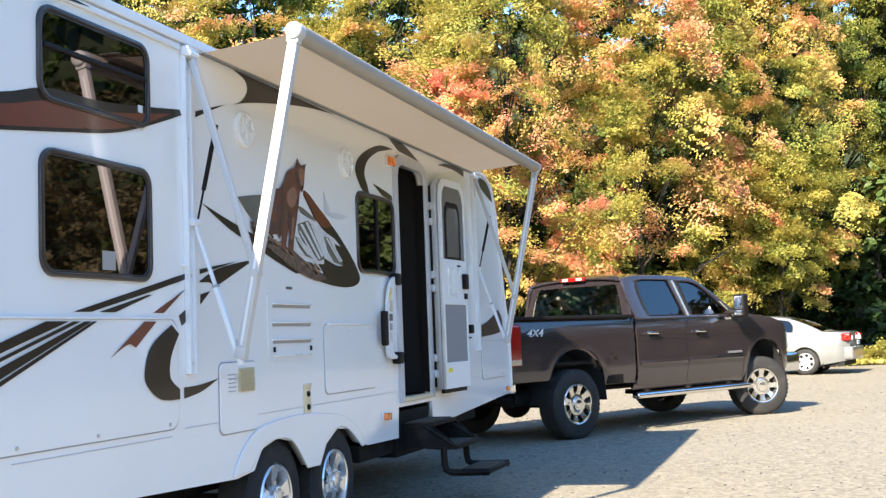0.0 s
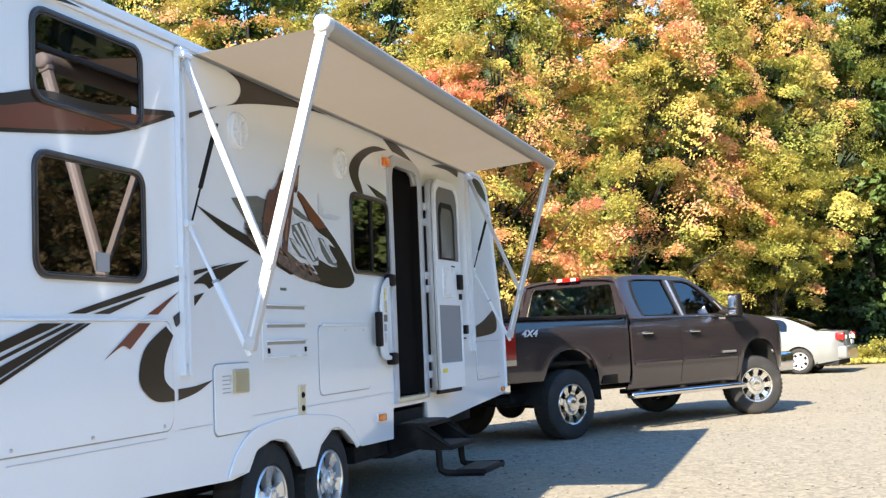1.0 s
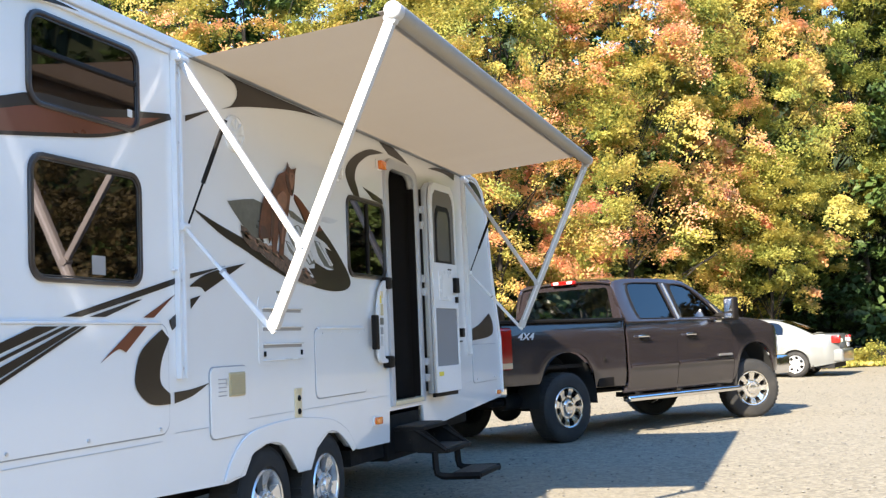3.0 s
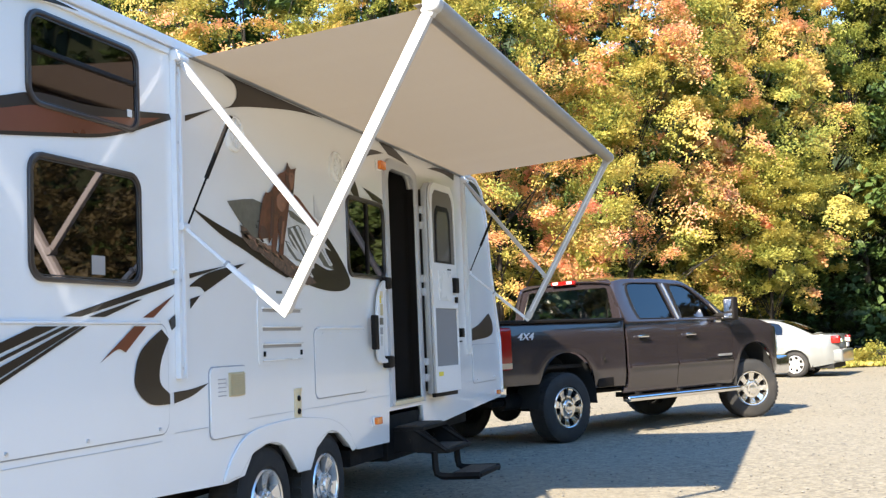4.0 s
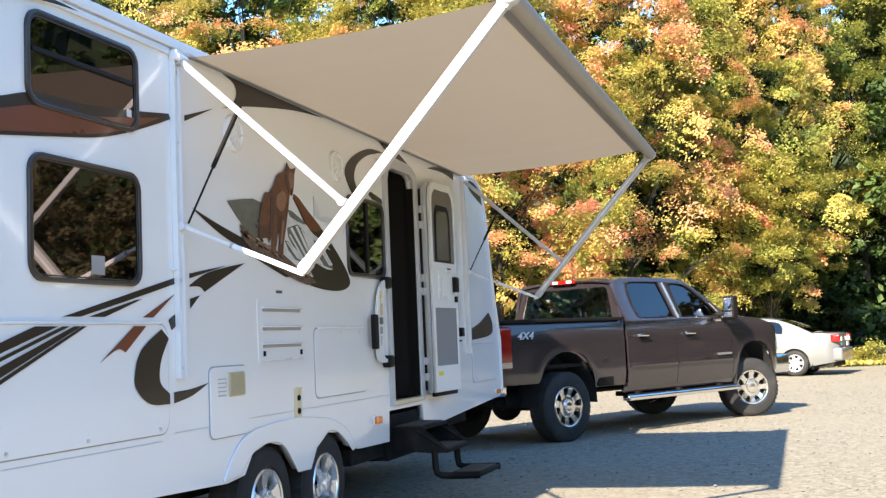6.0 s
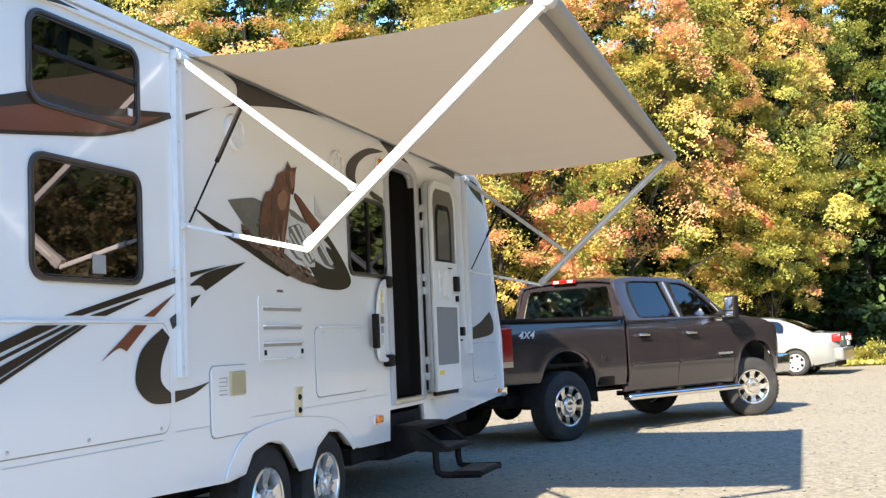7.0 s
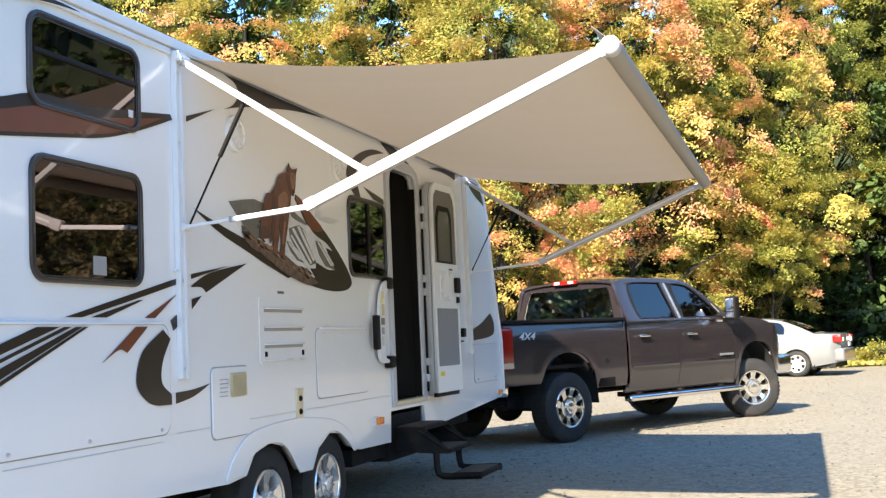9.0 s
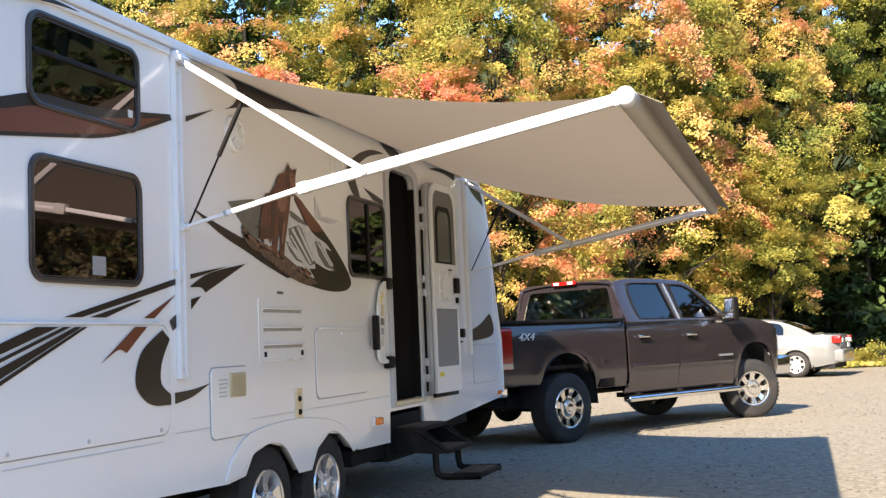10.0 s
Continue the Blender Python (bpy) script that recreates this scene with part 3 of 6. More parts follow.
    link_mesh("wheel_skirt", plate([[(x * 0.99, 1.243 + (z - 1.243) * 0.99) for x, z in flow(arch, 4)]], -0.013, 0.0, bevel=0.006), M_GEL, tr, "moulded white double wheel skirt")
    # door: frame, threshold, open leaf
    dr = link_mesh("door_frame", plate([[(8.045, 0.765), (8.83, 0.765), (8.83, 2.52), (8.79, 2.62), (8.68, 2.665), (8.17, 2.665), (8.08, 2.62), (8.045, 2.52)], holes[3]], -0.022, 0.02, bevel=0.005), M_DOORALU, tr, "grey aluminium door frame", True)
    # seal spans the jamb's depth; its black also paints the opening's shade there
    part("door_seal", boxed(8.728, 8.738, -0.010, 0.05, 0.81, 2.49), M_BLACK, dr, "black door seal that also paints the jamb's shade")
    part("threshold", boxed(8.10, 8.76, -0.03, 0.05, 0.772, 0.802, bevel=0.004), M_CREAM, dr)
    leaf_out = [(0.0, 0.82), (0.60, 0.82), (0.60, 2.42), (0.57, 2.51), (0.50, 2.57), (0.10, 2.57), (0.03, 2.52), (0.0, 2.43)]
    shade = [(0.05, 1.885), (0.575, 1.885), (0.575, 2.39), (0.55, 2.47), (0.49, 2.52), (0.13, 2.52), (0.07, 2.47), (0.05, 2.39)]
    win = [(0.12, 1.90), (0.48, 1.90), (0.48, 2.28), (0.46, 2.34), (0.42, 2.38), (0.18, 2.38), (0.14, 2.34), (0.12, 2.28)]
    open_leaf = link_mesh("door_leaf", plate([leaf_out], -0.02, 0.03, bevel=0.004), M_DOORALU, tr, "white entry door folded open against the wall")
    open_leaf.matrix_basis = pose(8.86, -0.055, 0, 0, 0, -3.5)
    link_mesh("screen_frame", plate([[(x * 0.96 + 0.015, z) for x, z in leaf_out], [(0.31 + (x - 0.31) * 0.97, 2.2 + (z - 2.2) * 0.97) for x, z in shade], rrect(0.055, 0.565, 1.035, 1.515, 0.012)], -0.052, -0.026, bevel=0.003), M_TRIMW, open_leaf, "white screen door frame")
    link_mesh("upper_shade", plate([shade], -0.042, -0.036), M_DOORTAN, open_leaf, "grey upper screen")
    link_mesh("door_window", plate([win], -0.047, -0.043), M_BLACK, open_leaf, "dark door window surround")
    link_mesh("window_pane", plate([[(x * 0.76 + 0.06, (z - 2.13) * 0.87 + 2.115) for x, z in win]], -0.051, -0.048), M_SMOKE, open_leaf, "smoked door window pane")
    link_mesh("lower_screen", plate([rrect(0.045, 0.575, 1.025, 1.525, 0.01)], -0.042, -0.036), M_SCREEN, open_leaf, "grey insect screen")
    link_mesh("slide_panel", plate([rrect(0.14, 0.43, 1.58, 1.83, 0.02)], -0.058, -0.05, bevel=0.003), M_PANEL, open_leaf, "white sliding latch panel")
    part("latch", boxed(0.47, 0.555, -0.085, -0.05, 1.65, 1.78, bevel=0.008), M_BLACK, open_leaf, "black door latch")
    part("latch_key", boxed(0.51, 0.555, -0.07, -0.05, 1.565, 1.615, bevel=0.004), M_BLACK, open_leaf)
    part("slide_notch", boxed(0.36, 0.44, -0.056, -0.05, 1.84, 1.852), M_BLACK, open_leaf)
    part("caution_label", boxed(0.07, 0.17, -0.0545, -0.05, 0.955, 0.99), M_YELLOW, open_leaf, "yellow caution label")
    part("door_sweep", boxed(0.03, 0.56, -0.03, 0.0, 0.785, 0.822, bevel=0.004), M_BLACK, open_leaf)
    for z in (0.95, 1.08, 1.65, 1.76, 2.2, 2.33):
        part("hinge", boxed(8.822, 8.862, -0.05, -0.01, z - 0.03, z + 0.03, bevel=0.006), M_DOORALU, dr, "door hinge")
    part("hinge_gap", boxed(8.838, 8.852, -0.036, -0.02, 0.84, 2.50), M_BLACK, dr)
    part("door_holdback", boxed(9.79, 9.87, -0.07, 0, 1.27, 1.35, bevel=0.006), M_BLACK, tr)
    part("holdback_clip", boxed(9.80, 9.88, -0.04, 0, 1.225, 1.24, bevel=0.003), M_BLACK, tr)
    # folding grab handle beside the door
    gh = link_mesh("grab_handle", plate([flow([(7.94, 1.71, 1), (7.88, 1.70), (7.81, 1.65), (7.76, 1.56), (7.73, 1.42), (7.72, 1.20), (7.74, 1.13), (7.80, 1.10), (7.94, 1.10, 1), (7.94, 1.125, 1), (7.86, 1.14), (7.84, 1.22), (7.85, 1.42), (7.87, 1.55), (7.90, 1.62), (7.94, 1.64, 1)])], -0.046, -0.022, bevel=0.006), M_TRIMW, tr, "white folding grab handle")
    part("handle_grip", boxed(7.62, 7.69, -0.07, -0.03, 1.20, 1.45, bevel=0.012), M_BLACK, gh, "black foam grip")
    for z in (1.69, 1.105):
        part("handle_bracket", boxed(7.91, 8.01, -0.065, 0.0, z - 0.045, z + 0.045, bevel=0.016), M_BLACK, gh, "black handle bracket")
    for x, z, w, h, mm in ((7.815, 1.60, 0.05, 0.05, M_CREAM), (7.79, 1.565, 0.025, 0.055, M_YELLOW), (7.81, 1.49, 0.055, 0.085, M_TANPL), (7.80, 1.405, 0.07, 0.05, M_GREYV), (7.795, 1.335, 0.055, 0.05, M_SEAM), (7.79, 1.26, 0.05, 0.07, M_SNOW)):
        part("sticker", boxed(x - w / 2, x + w / 2, -0.0485, -0.045, z - h / 2, z + h / 2), mm, gh)
    # vinyl graphics
    for name, m, pts in (
        ("swoosh_outline", M_DECAL, [(3.5, 2.24, 1), (3.71, 2.285), (3.95, 2.345), (4.35, 2.36), (4.98, 2.44, 1), (5.0, 2.415, 1), (4.68, 2.305), (4.40, 2.228), (4.07, 2.178), (3.71, 2.128), (3.5, 2.10, 1)]),
        ("swoosh_tail", M_DECAL, [(5.14, 2.46, 1), (5.44, 2.55, 1), (5.14, 2.43, 1)]),
        ("shark_fin", M_DECAL, [(5.56, 2.77, 1), (5.69, 2.74), (5.72, 2.68), (5.65, 2.61), (5.54, 2.57, 1), (5.86, 2.64), (6.48, 2.73), (6.95, 2.765, 1)]),
        ("stripe", M_DECAL, [(4.10, 1.412, 1), (5.02, 1.615, 1), (5.02, 1.585, 1), (4.69, 1.512), (4.22, 1.412, 1)]),
        ("stripe", M_DECAL, [(4.28, 1.412, 1), (4.66, 1.495, 1), (4.70, 1.497, 1), (4.40, 1.412, 1)]),
        ("stripe", M_DECAL, [(3.5, 1.25, 1), (3.90, 1.37, 1), (4.05, 1.37, 1), (3.5, 1.21, 1)]),
        ("stripe", M_DECAL, [(3.5, 1.19, 1), (4.08, 1.37, 1), (4.13, 1.37, 1), (3.5, 1.175, 1)]),
        ("stripe", M_DECAL, [(3.5, 1.15, 1), (4.16, 1.37, 1), (4.21, 1.37, 1), (3.5, 1.10, 1)]),
        ("stripe", M_DECAL, [(3.5, 1.09, 1), (4.22, 1.37, 1), (4.25, 1.37, 1), (3.5, 1.07, 1)]),
        ("flag", M_COPPER, [(4.62, 1.37, 1), (4.72, 1.37, 1), (4.545, 1.25, 1), (4.48, 1.265), (4.35, 1.21, 1)]),
        ("hook", M_DECAL, [(4.855, 1.355, 1), (4.92, 1.31, 1), (4.845, 1.20), (4.835, 1.10), (4.92, 1.04, 1), (4.92, 0.99, 1), (4.75, 1.0), (4.635, 1.07), (4.62, 1.15), (4.68, 1.26)]),
        ("hook_tail", M_DECAL, [(4.975, 1.045, 1), (5.14, 1.052), (5.32, 1.075, 1), (5.15, 1.018), (4.975, 0.99, 1)]),
        ("flag_tip", M_COPPER, [(4.71, 1.412, 1), (4.80, 1.412, 1), (5.0, 1.53, 1)]),
        ("hook_top", M_DECAL, [(4.94, 1.40, 1), (5.02, 1.44, 1), (5.02, 1.38, 1), (4.965, 1.35, 1)]),
        ("stripe_end", M_DECAL, [(5.15, 1.64, 1), (5.54, 1.70, 1), (5.15, 1.615, 1)]),
        ("leaf_fin", M_DECAL, [(5.15, 1.58, 1), (5.35, 1.655), (5.76, 1.725, 1), (5.30, 1.55, 1), (5.25, 1.575), (5.15, 1.572, 1)]),
        ("leaf_tip", M_DECAL, [(5.15, 1.51, 1), (5.25, 1.53, 1), (5.15, 1.46, 1)]),
        ("branch", M_DECAL, [(5.19, 1.985, 1), (5.45, 1.925), (5.80, 1.855, 1), (6.05, 1.76, 1), (6.36, 1.675, 1), (6.30, 1.665, 1), (6.0, 1.735), (5.76, 1.80), (5.52, 1.86), (5.32, 1.93)]),
        ("oval", M_DECAL, [(6.443, 2.195, 1), (6.518, 2.174), (6.643, 2.111), (6.807, 2.034), (6.996, 1.936), (7.183, 1.818), (7.297, 1.722), (7.323, 1.664), (7.237, 1.622), (7.057, 1.605), (6.822, 1.612), (6.601, 1.637), (6.475, 1.661, 1), (6.710, 1.685, 1), (6.626, 1.743, 1), (6.714, 1.747, 1), (6.708, 1.787, 1), (6.878, 1.752), (7.020, 1.744, 1), (6.949, 1.816, 1), (6.889, 1.895, 1), (7.001, 1.876, 1), (6.891, 1.925, 1), (6.756, 1.956), (6.669, 1.982), (6.593, 2.027), (6.513, 2.098), (6.433, 2.162, 1)]),
        ("crescent", M_DECAL, [(8.084, 2.694, 1), (7.820, 2.685), (7.576, 2.623), (7.386, 2.538), (7.306, 2.459), (7.331, 2.387), (7.430, 2.306), (7.567, 2.268, 1), (7.520, 2.353), (7.472, 2.428), (7.535, 2.527), (7.721, 2.615), (7.899, 2.658)]),
        ("fin", M_DECAL, [(8.0, 2.77, 1), (8.30, 2.77), (8.67, 2.68, 1), (8.2, 2.70, 1)]),
        ("fin", M_DECAL, [(9.17, 2.72, 1), (9.46, 2.765), (9.94, 2.77, 1), (9.93, 2.71, 1), (9.62, 2.735)]),
        ("nose_fin", M_DECAL, [(10.30, 2.765, 1), (10.64, 2.76), (10.83, 2.67), (10.94, 2.56, 1), (10.52, 2.66)]),
        ("nose_crescent", M_DECAL, [(10.33, 1.345, 1), (10.62, 1.40), (10.95, 1.50, 1), (11.08, 1.40), (11.0, 1.28), (10.33, 1.235, 1)]),
    ):
        on_hatch = max(q[0] for q in pts) < 4.93 and max(q[1] for q in pts) < 1.39 or min(q[0] for q in pts) > 10.29 and max(q[1] for q in pts) < 1.2
        decal(name, pts, m, tr, -0.0125 if on_hatch else -0.0035, label="dark brown vinyl graphic" if m is M_DECAL else "copper brown vinyl graphic")
    decal("swoosh_fill", [(3.5, 2.20, 1), (3.71, 2.235), (3.95, 2.29), (4.35, 2.315), (4.90, 2.405, 1), (4.66, 2.315), (4.40, 2.245), (4.07, 2.195), (3.71, 2.145), (3.5, 2.115, 1)], M_COPPER, tr, -0.0055)
    # mural: plain shapes of hills, log and a big cat
    decal("hill", [(5.57, 2.06, 1), (5.76, 2.09, 1), (5.88, 2.105, 1), (6.02, 2.09, 1), (6.02, 1.90, 1), (5.86, 1.88), (5.70, 1.97)], M_GREYV, tr, -0.0045)
    decal("snow_hill", [(6.298, 1.952, 1), (6.330, 2.087, 1), (6.419, 2.068), (6.500, 2.036), (6.567, 2.028), (6.635, 2.005), (6.677, 1.979, 1), (6.764, 1.949), (6.891, 1.921), (6.991, 1.875, 1), (6.889, 1.891, 1), (6.949, 1.816), (7.020, 1.748, 1), (6.915, 1.746), (6.717, 1.788, 1), (6.714, 1.744, 1), (6.608, 1.742), (6.482, 1.775), (6.360, 1.789), (6.257, 1.814, 1)], M_SNOW, tr, -0.0055)
    for pts in ([(6.327, 1.972, 1), (6.479, 2.005, 1), (6.567, 1.974, 1), (6.641, 1.883, 1), (6.727, 1.776, 1), (6.631, 1.759, 1), (6.508, 1.826, 1), (6.400, 1.866, 1), (6.337, 1.920, 1)],
                [(6.718, 1.924, 1), (6.798, 1.920, 1), (6.940, 1.840, 1), (7.034, 1.746, 1), (6.871, 1.766, 1), (6.770, 1.836, 1)],
                [(6.335, 2.089, 1), (6.408, 2.081, 1), (6.566, 2.036, 1), (6.599, 2.010, 1), (6.481, 2.024, 1), (6.373, 2.046, 1)],
                [(6.287, 1.893, 1), (6.340, 1.886, 1), (6.464, 1.800, 1), (6.546, 1.769, 1), (6.435, 1.781, 1), (6.336, 1.833, 1)]):
        decal("hill_ridge", pts, M_GREYV, tr, -0.0065)
    for pts in ([(6.367, 1.972, 1), (6.400, 1.979, 1), (6.656, 1.777, 1), (6.632, 1.768, 1)],
                [(6.445, 1.992, 1), (6.479, 1.997, 1), (6.699, 1.799, 1), (6.674, 1.785, 1)],
                [(6.523, 1.982, 1), (6.551, 1.979, 1), (6.723, 1.809, 1), (6.702, 1.799, 1)],
                [(6.343, 1.932, 1), (6.365, 1.934, 1), (6.549, 1.805, 1), (6.520, 1.803, 1)],
                [(6.747, 1.917, 1), (6.777, 1.916, 1), (6.991, 1.770, 1), (6.953, 1.773, 1)],
                [(6.809, 1.904, 1), (6.828, 1.905, 1), (7.014, 1.781, 1), (6.997, 1.772, 1)],
                [(6.307, 1.883, 1), (6.329, 1.882, 1), (6.491, 1.790, 1), (6.463, 1.788, 1)]):
        decal("snow_streak", pts, M_SNOW, tr, -0.0078)
    decal("oval_tip", [(6.443, 2.195, 1), (6.518, 2.174), (6.643, 2.111), (6.825, 2.028, 1), (6.859, 1.998, 1), (6.749, 1.981, 1), (6.644, 2.002), (6.530, 2.100), (6.441, 2.163, 1)], M_COPPER, tr, -0.0048)
    decal("crescent_fin", [(7.632, 2.378, 1), (7.847, 2.353), (8.012, 2.328, 1), (8.033, 2.292, 1), (7.820, 2.307, 1)], M_DECAL, tr)
    decal("pale_flag", [(6.747, 2.214, 1), (6.806, 2.142), (6.866, 2.084, 1), (6.746, 2.073, 1)], M_SNOW, tr)
    decal("tan_flag", [(6.782, 2.073, 1), (6.904, 2.095), (7.028, 2.095), (7.135, 2.090, 1), (7.035, 2.062), (6.883, 2.060, 1)], M_GASKET, tr)
    decal("log", [(5.71, 1.94, 1), (5.78, 1.925, 1), (5.84, 1.89, 1), (5.97, 1.86, 1), (6.1, 1.83, 1), (6.27, 1.80, 1), (6.45, 1.74, 1), (6.62, 1.70, 1), (6.74, 1.65, 1), (6.60, 1.63, 1), (6.45, 1.65, 1), (6.30, 1.68, 1), (6.15, 1.72, 1), (5.98, 1.79, 1), (5.84, 1.81, 1), (5.74, 1.86, 1)], M_BARK, tr, -0.0085)
    decal("big_cat", [(6.341, 2.384, 1), (6.379, 2.350), (6.412, 2.348), (6.471, 2.363, 1), (6.452, 2.328), (6.441, 2.277), (6.429, 2.225), (6.401, 2.176, 1), (6.369, 2.183, 1), (6.357, 2.132), (6.328, 2.045), (6.298, 1.959), (6.269, 1.880), (6.248, 1.796, 1), (6.178, 1.795, 1), (6.207, 1.883), (6.194, 1.937, 1), (6.167, 1.866), (6.148, 1.807, 1), (6.095, 1.814, 1), (6.108, 1.903, 1), (6.060, 1.859, 1), (6.055, 1.892, 1), (5.966, 1.878, 1), (5.930, 1.889), (5.942, 1.976), (5.985, 2.093), (6.033, 2.159, 1), (6.093, 2.169), (6.150, 2.217), (6.192, 2.273), (6.240, 2.300), (6.297, 2.318), (6.331, 2.351)], M_CAT, tr, -0.0105)
    for nm, m, pts in (("cat_ear", M_CATDARK, [(6.340, 2.373, 1), (6.371, 2.346, 1), (6.353, 2.315, 1), (6.321, 2.325, 1)]), ("cat_ear", M_CATDARK, [(6.420, 2.345, 1), (6.462, 2.354, 1), (6.444, 2.327, 1)]),
                       ("cat_face", M_CATLIT, [(6.361, 2.316, 1), (6.402, 2.325), (6.434, 2.308), (6.423, 2.260), (6.395, 2.214), (6.372, 2.240), (6.358, 2.273)]), ("cat_eye", M_DECAL, [(6.385, 2.305, 1), (6.418, 2.309, 1), (6.400, 2.289, 1)]),
                       ("cat_nose", M_DECAL, [(6.387, 2.210, 1), (6.421, 2.235, 1), (6.419, 2.203, 1), (6.393, 2.182, 1)]), ("cat_neck_shade", M_CATDARK, [(6.312, 2.310, 1), (6.343, 2.293), (6.356, 2.238), (6.361, 2.189, 1), (6.331, 2.221), (6.309, 2.267)]),
                       ("cat_chest", M_CATLIT, [(6.184, 2.155, 1), (6.265, 2.192), (6.319, 2.163), (6.299, 2.098), (6.241, 2.065), (6.181, 2.093)]), ("cat_flank_shade", M_CATDARK, [(6.100, 2.146, 1), (6.136, 2.116), (6.137, 2.014), (6.116, 1.910, 1), (6.070, 1.900, 1), (6.093, 2.027)]),
                       ("cat_leg_shade", M_CATDARK, [(6.199, 2.019, 1), (6.240, 2.037), (6.225, 1.936), (6.194, 1.937, 1), (6.181, 1.977)]), ("cat_leg_light", M_CATLIT, [(6.253, 2.007, 1), (6.277, 2.009, 1), (6.237, 1.868, 1), (6.213, 1.866, 1)]),
                       ("cat_rear_shade", M_CATDARK, [(5.955, 1.957, 1), (6.014, 1.949), (6.048, 1.898, 1), (5.973, 1.882, 1), (5.938, 1.896, 1)])):
        decal(nm, pts, m, tr, -0.0122)
    rng = random.Random(4)
    for k in range(30):
        u = rng.random()
        x, z = 5.74 + 0.94 * u, 1.905 - 0.225 * u + 0.05 * (rng.random() - 0.55)
        w, h = 0.02 + 0.035 * rng.random(), 0.006 + 0.008 * rng.random()
        decal("bark_flake", [(x - w, z + 0.3 * w, 1), (x - 0.2 * w, z + h + 0.1 * w, 1), (x + w, z - 0.3 * w, 1), (x + 0.1 * w, z - h - 0.05 * w, 1)], M_TAN if k % 2 else M_DECAL, tr, -0.0095)
    # wheels
    first = road_wheel("wheel", 0.345, 0.21, 0.205, 5, M_RUBBER, M_POLISH)
    first.parent = tr
    tagged(first, "trailer wheel with bright five-spoke rim")
    first.matrix_basis = pose(6.03, 0.03, 0.345, 0, 20, 0)
    for x, y, a in ((6.88, 0.03, 50), (6.03, 2.38, 5), (6.88, 2.38, 33)):
        copy_thing(first, pose(x, y, 0.345, 0, a, 0))
    for x in (6.03, 6.88):
        part("axle", tube(bmesh.new(), (x, 0.1, 0.345), (x, 2.3, 0.345), 0.035), M_STEEL, tr)
    return tr


travel_trailer()


def entry_step():
    st = thing("entry_step", (8.4, -0.05, 0.0), "black steel folding entry step with gritty treads", "step")
    def tread(x0, x1, y0, y1, z):
        t = part("tread", boxed(x0, x1, y0, y1, z - 0.028, z, bevel=0.006), M_STEEL, st)
        part("grip_pad", boxed(x0 + 0.03, x1 - 0.03, y0 + 0.03, y1 - 0.02, z, z + 0.008, bevel=0.002), M_WOODTREAD, t, "gritty tread pad")
    tread(-0.24, 0.34, -0.17, 0.08, 0.605)
    tread(-0.22, 0.36, -0.36, -0.10, 0.435)
    tread(-0.22, 0.34, -0.60, -0.35, 0.255)
    for x in (-0.225, 0.345):
        stringer = flow([(0.10, 0.60, 1), (-0.14, 0.60, 1), (-0.34, 0.44, 1), (-0.35, 0.405, 1), (-0.20, 0.405), (0.0, 0.42), (0.10, 0.40, 1)])
        link_mesh("stringer", plate([stringer], x - 0.004, x + 0.004, Matrix.Rotation(radians(90), 4, "Z") @ Matrix.Scale(-1, 4, (0, 1, 0))), M_STEEL, st)
        leg = bmesh.new()
        pipe(leg, [(x, -0.24, 0.42), (x, -0.245, 0.30), (x, -0.255, 0.255), (x, -0.29, 0.237), (x, -0.36, 0.235), (x, -0.59, 0.24)], 0.026, 4)
        part("leg", leg, M_STEEL, st)
        part("brace", pipe(bmesh.new(), [(x, -0.08, 0.59), (x, -0.33, 0.43)], 0.016, 6), M_STEEL, st)
        part("pivot_bolt", tube(bmesh.new(), (x - 0.02, -0.05, 0.50), (x + 0.02, -0.05, 0.50), 0.012, n=8), M_STEEL, st)
    part("mount_box", boxed(-0.36, 0.38, 0.08, 0.5, 0.36, 0.70, bevel=0.01), M_STEEL, st)
    return st


entry_step()


# ---------------------------------------------------------------- awning
def glide(table, t):
    """A smooth value between the rows of a table of times and values."""
    k = max(i for i in range(len(table) - 1) if table[i][0] <= t or i == 0)
    (t0, a), (t1, b) = table[k], table[k + 1]
    sa = (b - table[k - 1][1]) / (t1 - table[k - 1][0]) if k else (b - a) / (t1 - t0)
    sb = (table[k + 2][1] - a) / (table[k + 2][0] - t0) if k + 2 < len(table) else (b - a) / (t1 - t0)
    s, h = (t - t0) / (t1 - t0), t1 - t0
    return a * (2 * s ** 3 - 3 * s * s + 1) + b * (3 * s * s - 2 * s ** 3) + h * (sa * (s ** 3 - 2 * s * s + s) + sb * (s ** 3 - s * s))


def poly(t, *c):
    return sum(k * (t / 10) ** i for i, k in enumerate(c))


ARM_X = (5.05, 10.20)
PIVOT = Vector((0, -0.035, 2.725))
LOWER = Vector((0, -0.035, 1.872))
RAIL = Vector((0, -0.003, 2.772))
ARM, RAFTER, ROLL_R = 1.655, 1.18, 0.047
HEIGHT = [(0, 2.768), (1, 2.793), (2.5, 2.825), (4, 2.84), (5.5, 2.832), (7, 2.785), (7.5, 2.757), (8, 2.712), (8.5, 2.645), (9, 2.54), (9.5, 2.38), (10, 2.312)]
SAG = [(0, 0.0), (2.5, 0.004), (4.5, 0.010), (5.5, 0.022), (7.5, 0.052), (9, 0.066), (9.5, 0.085), (10, 0.11)]


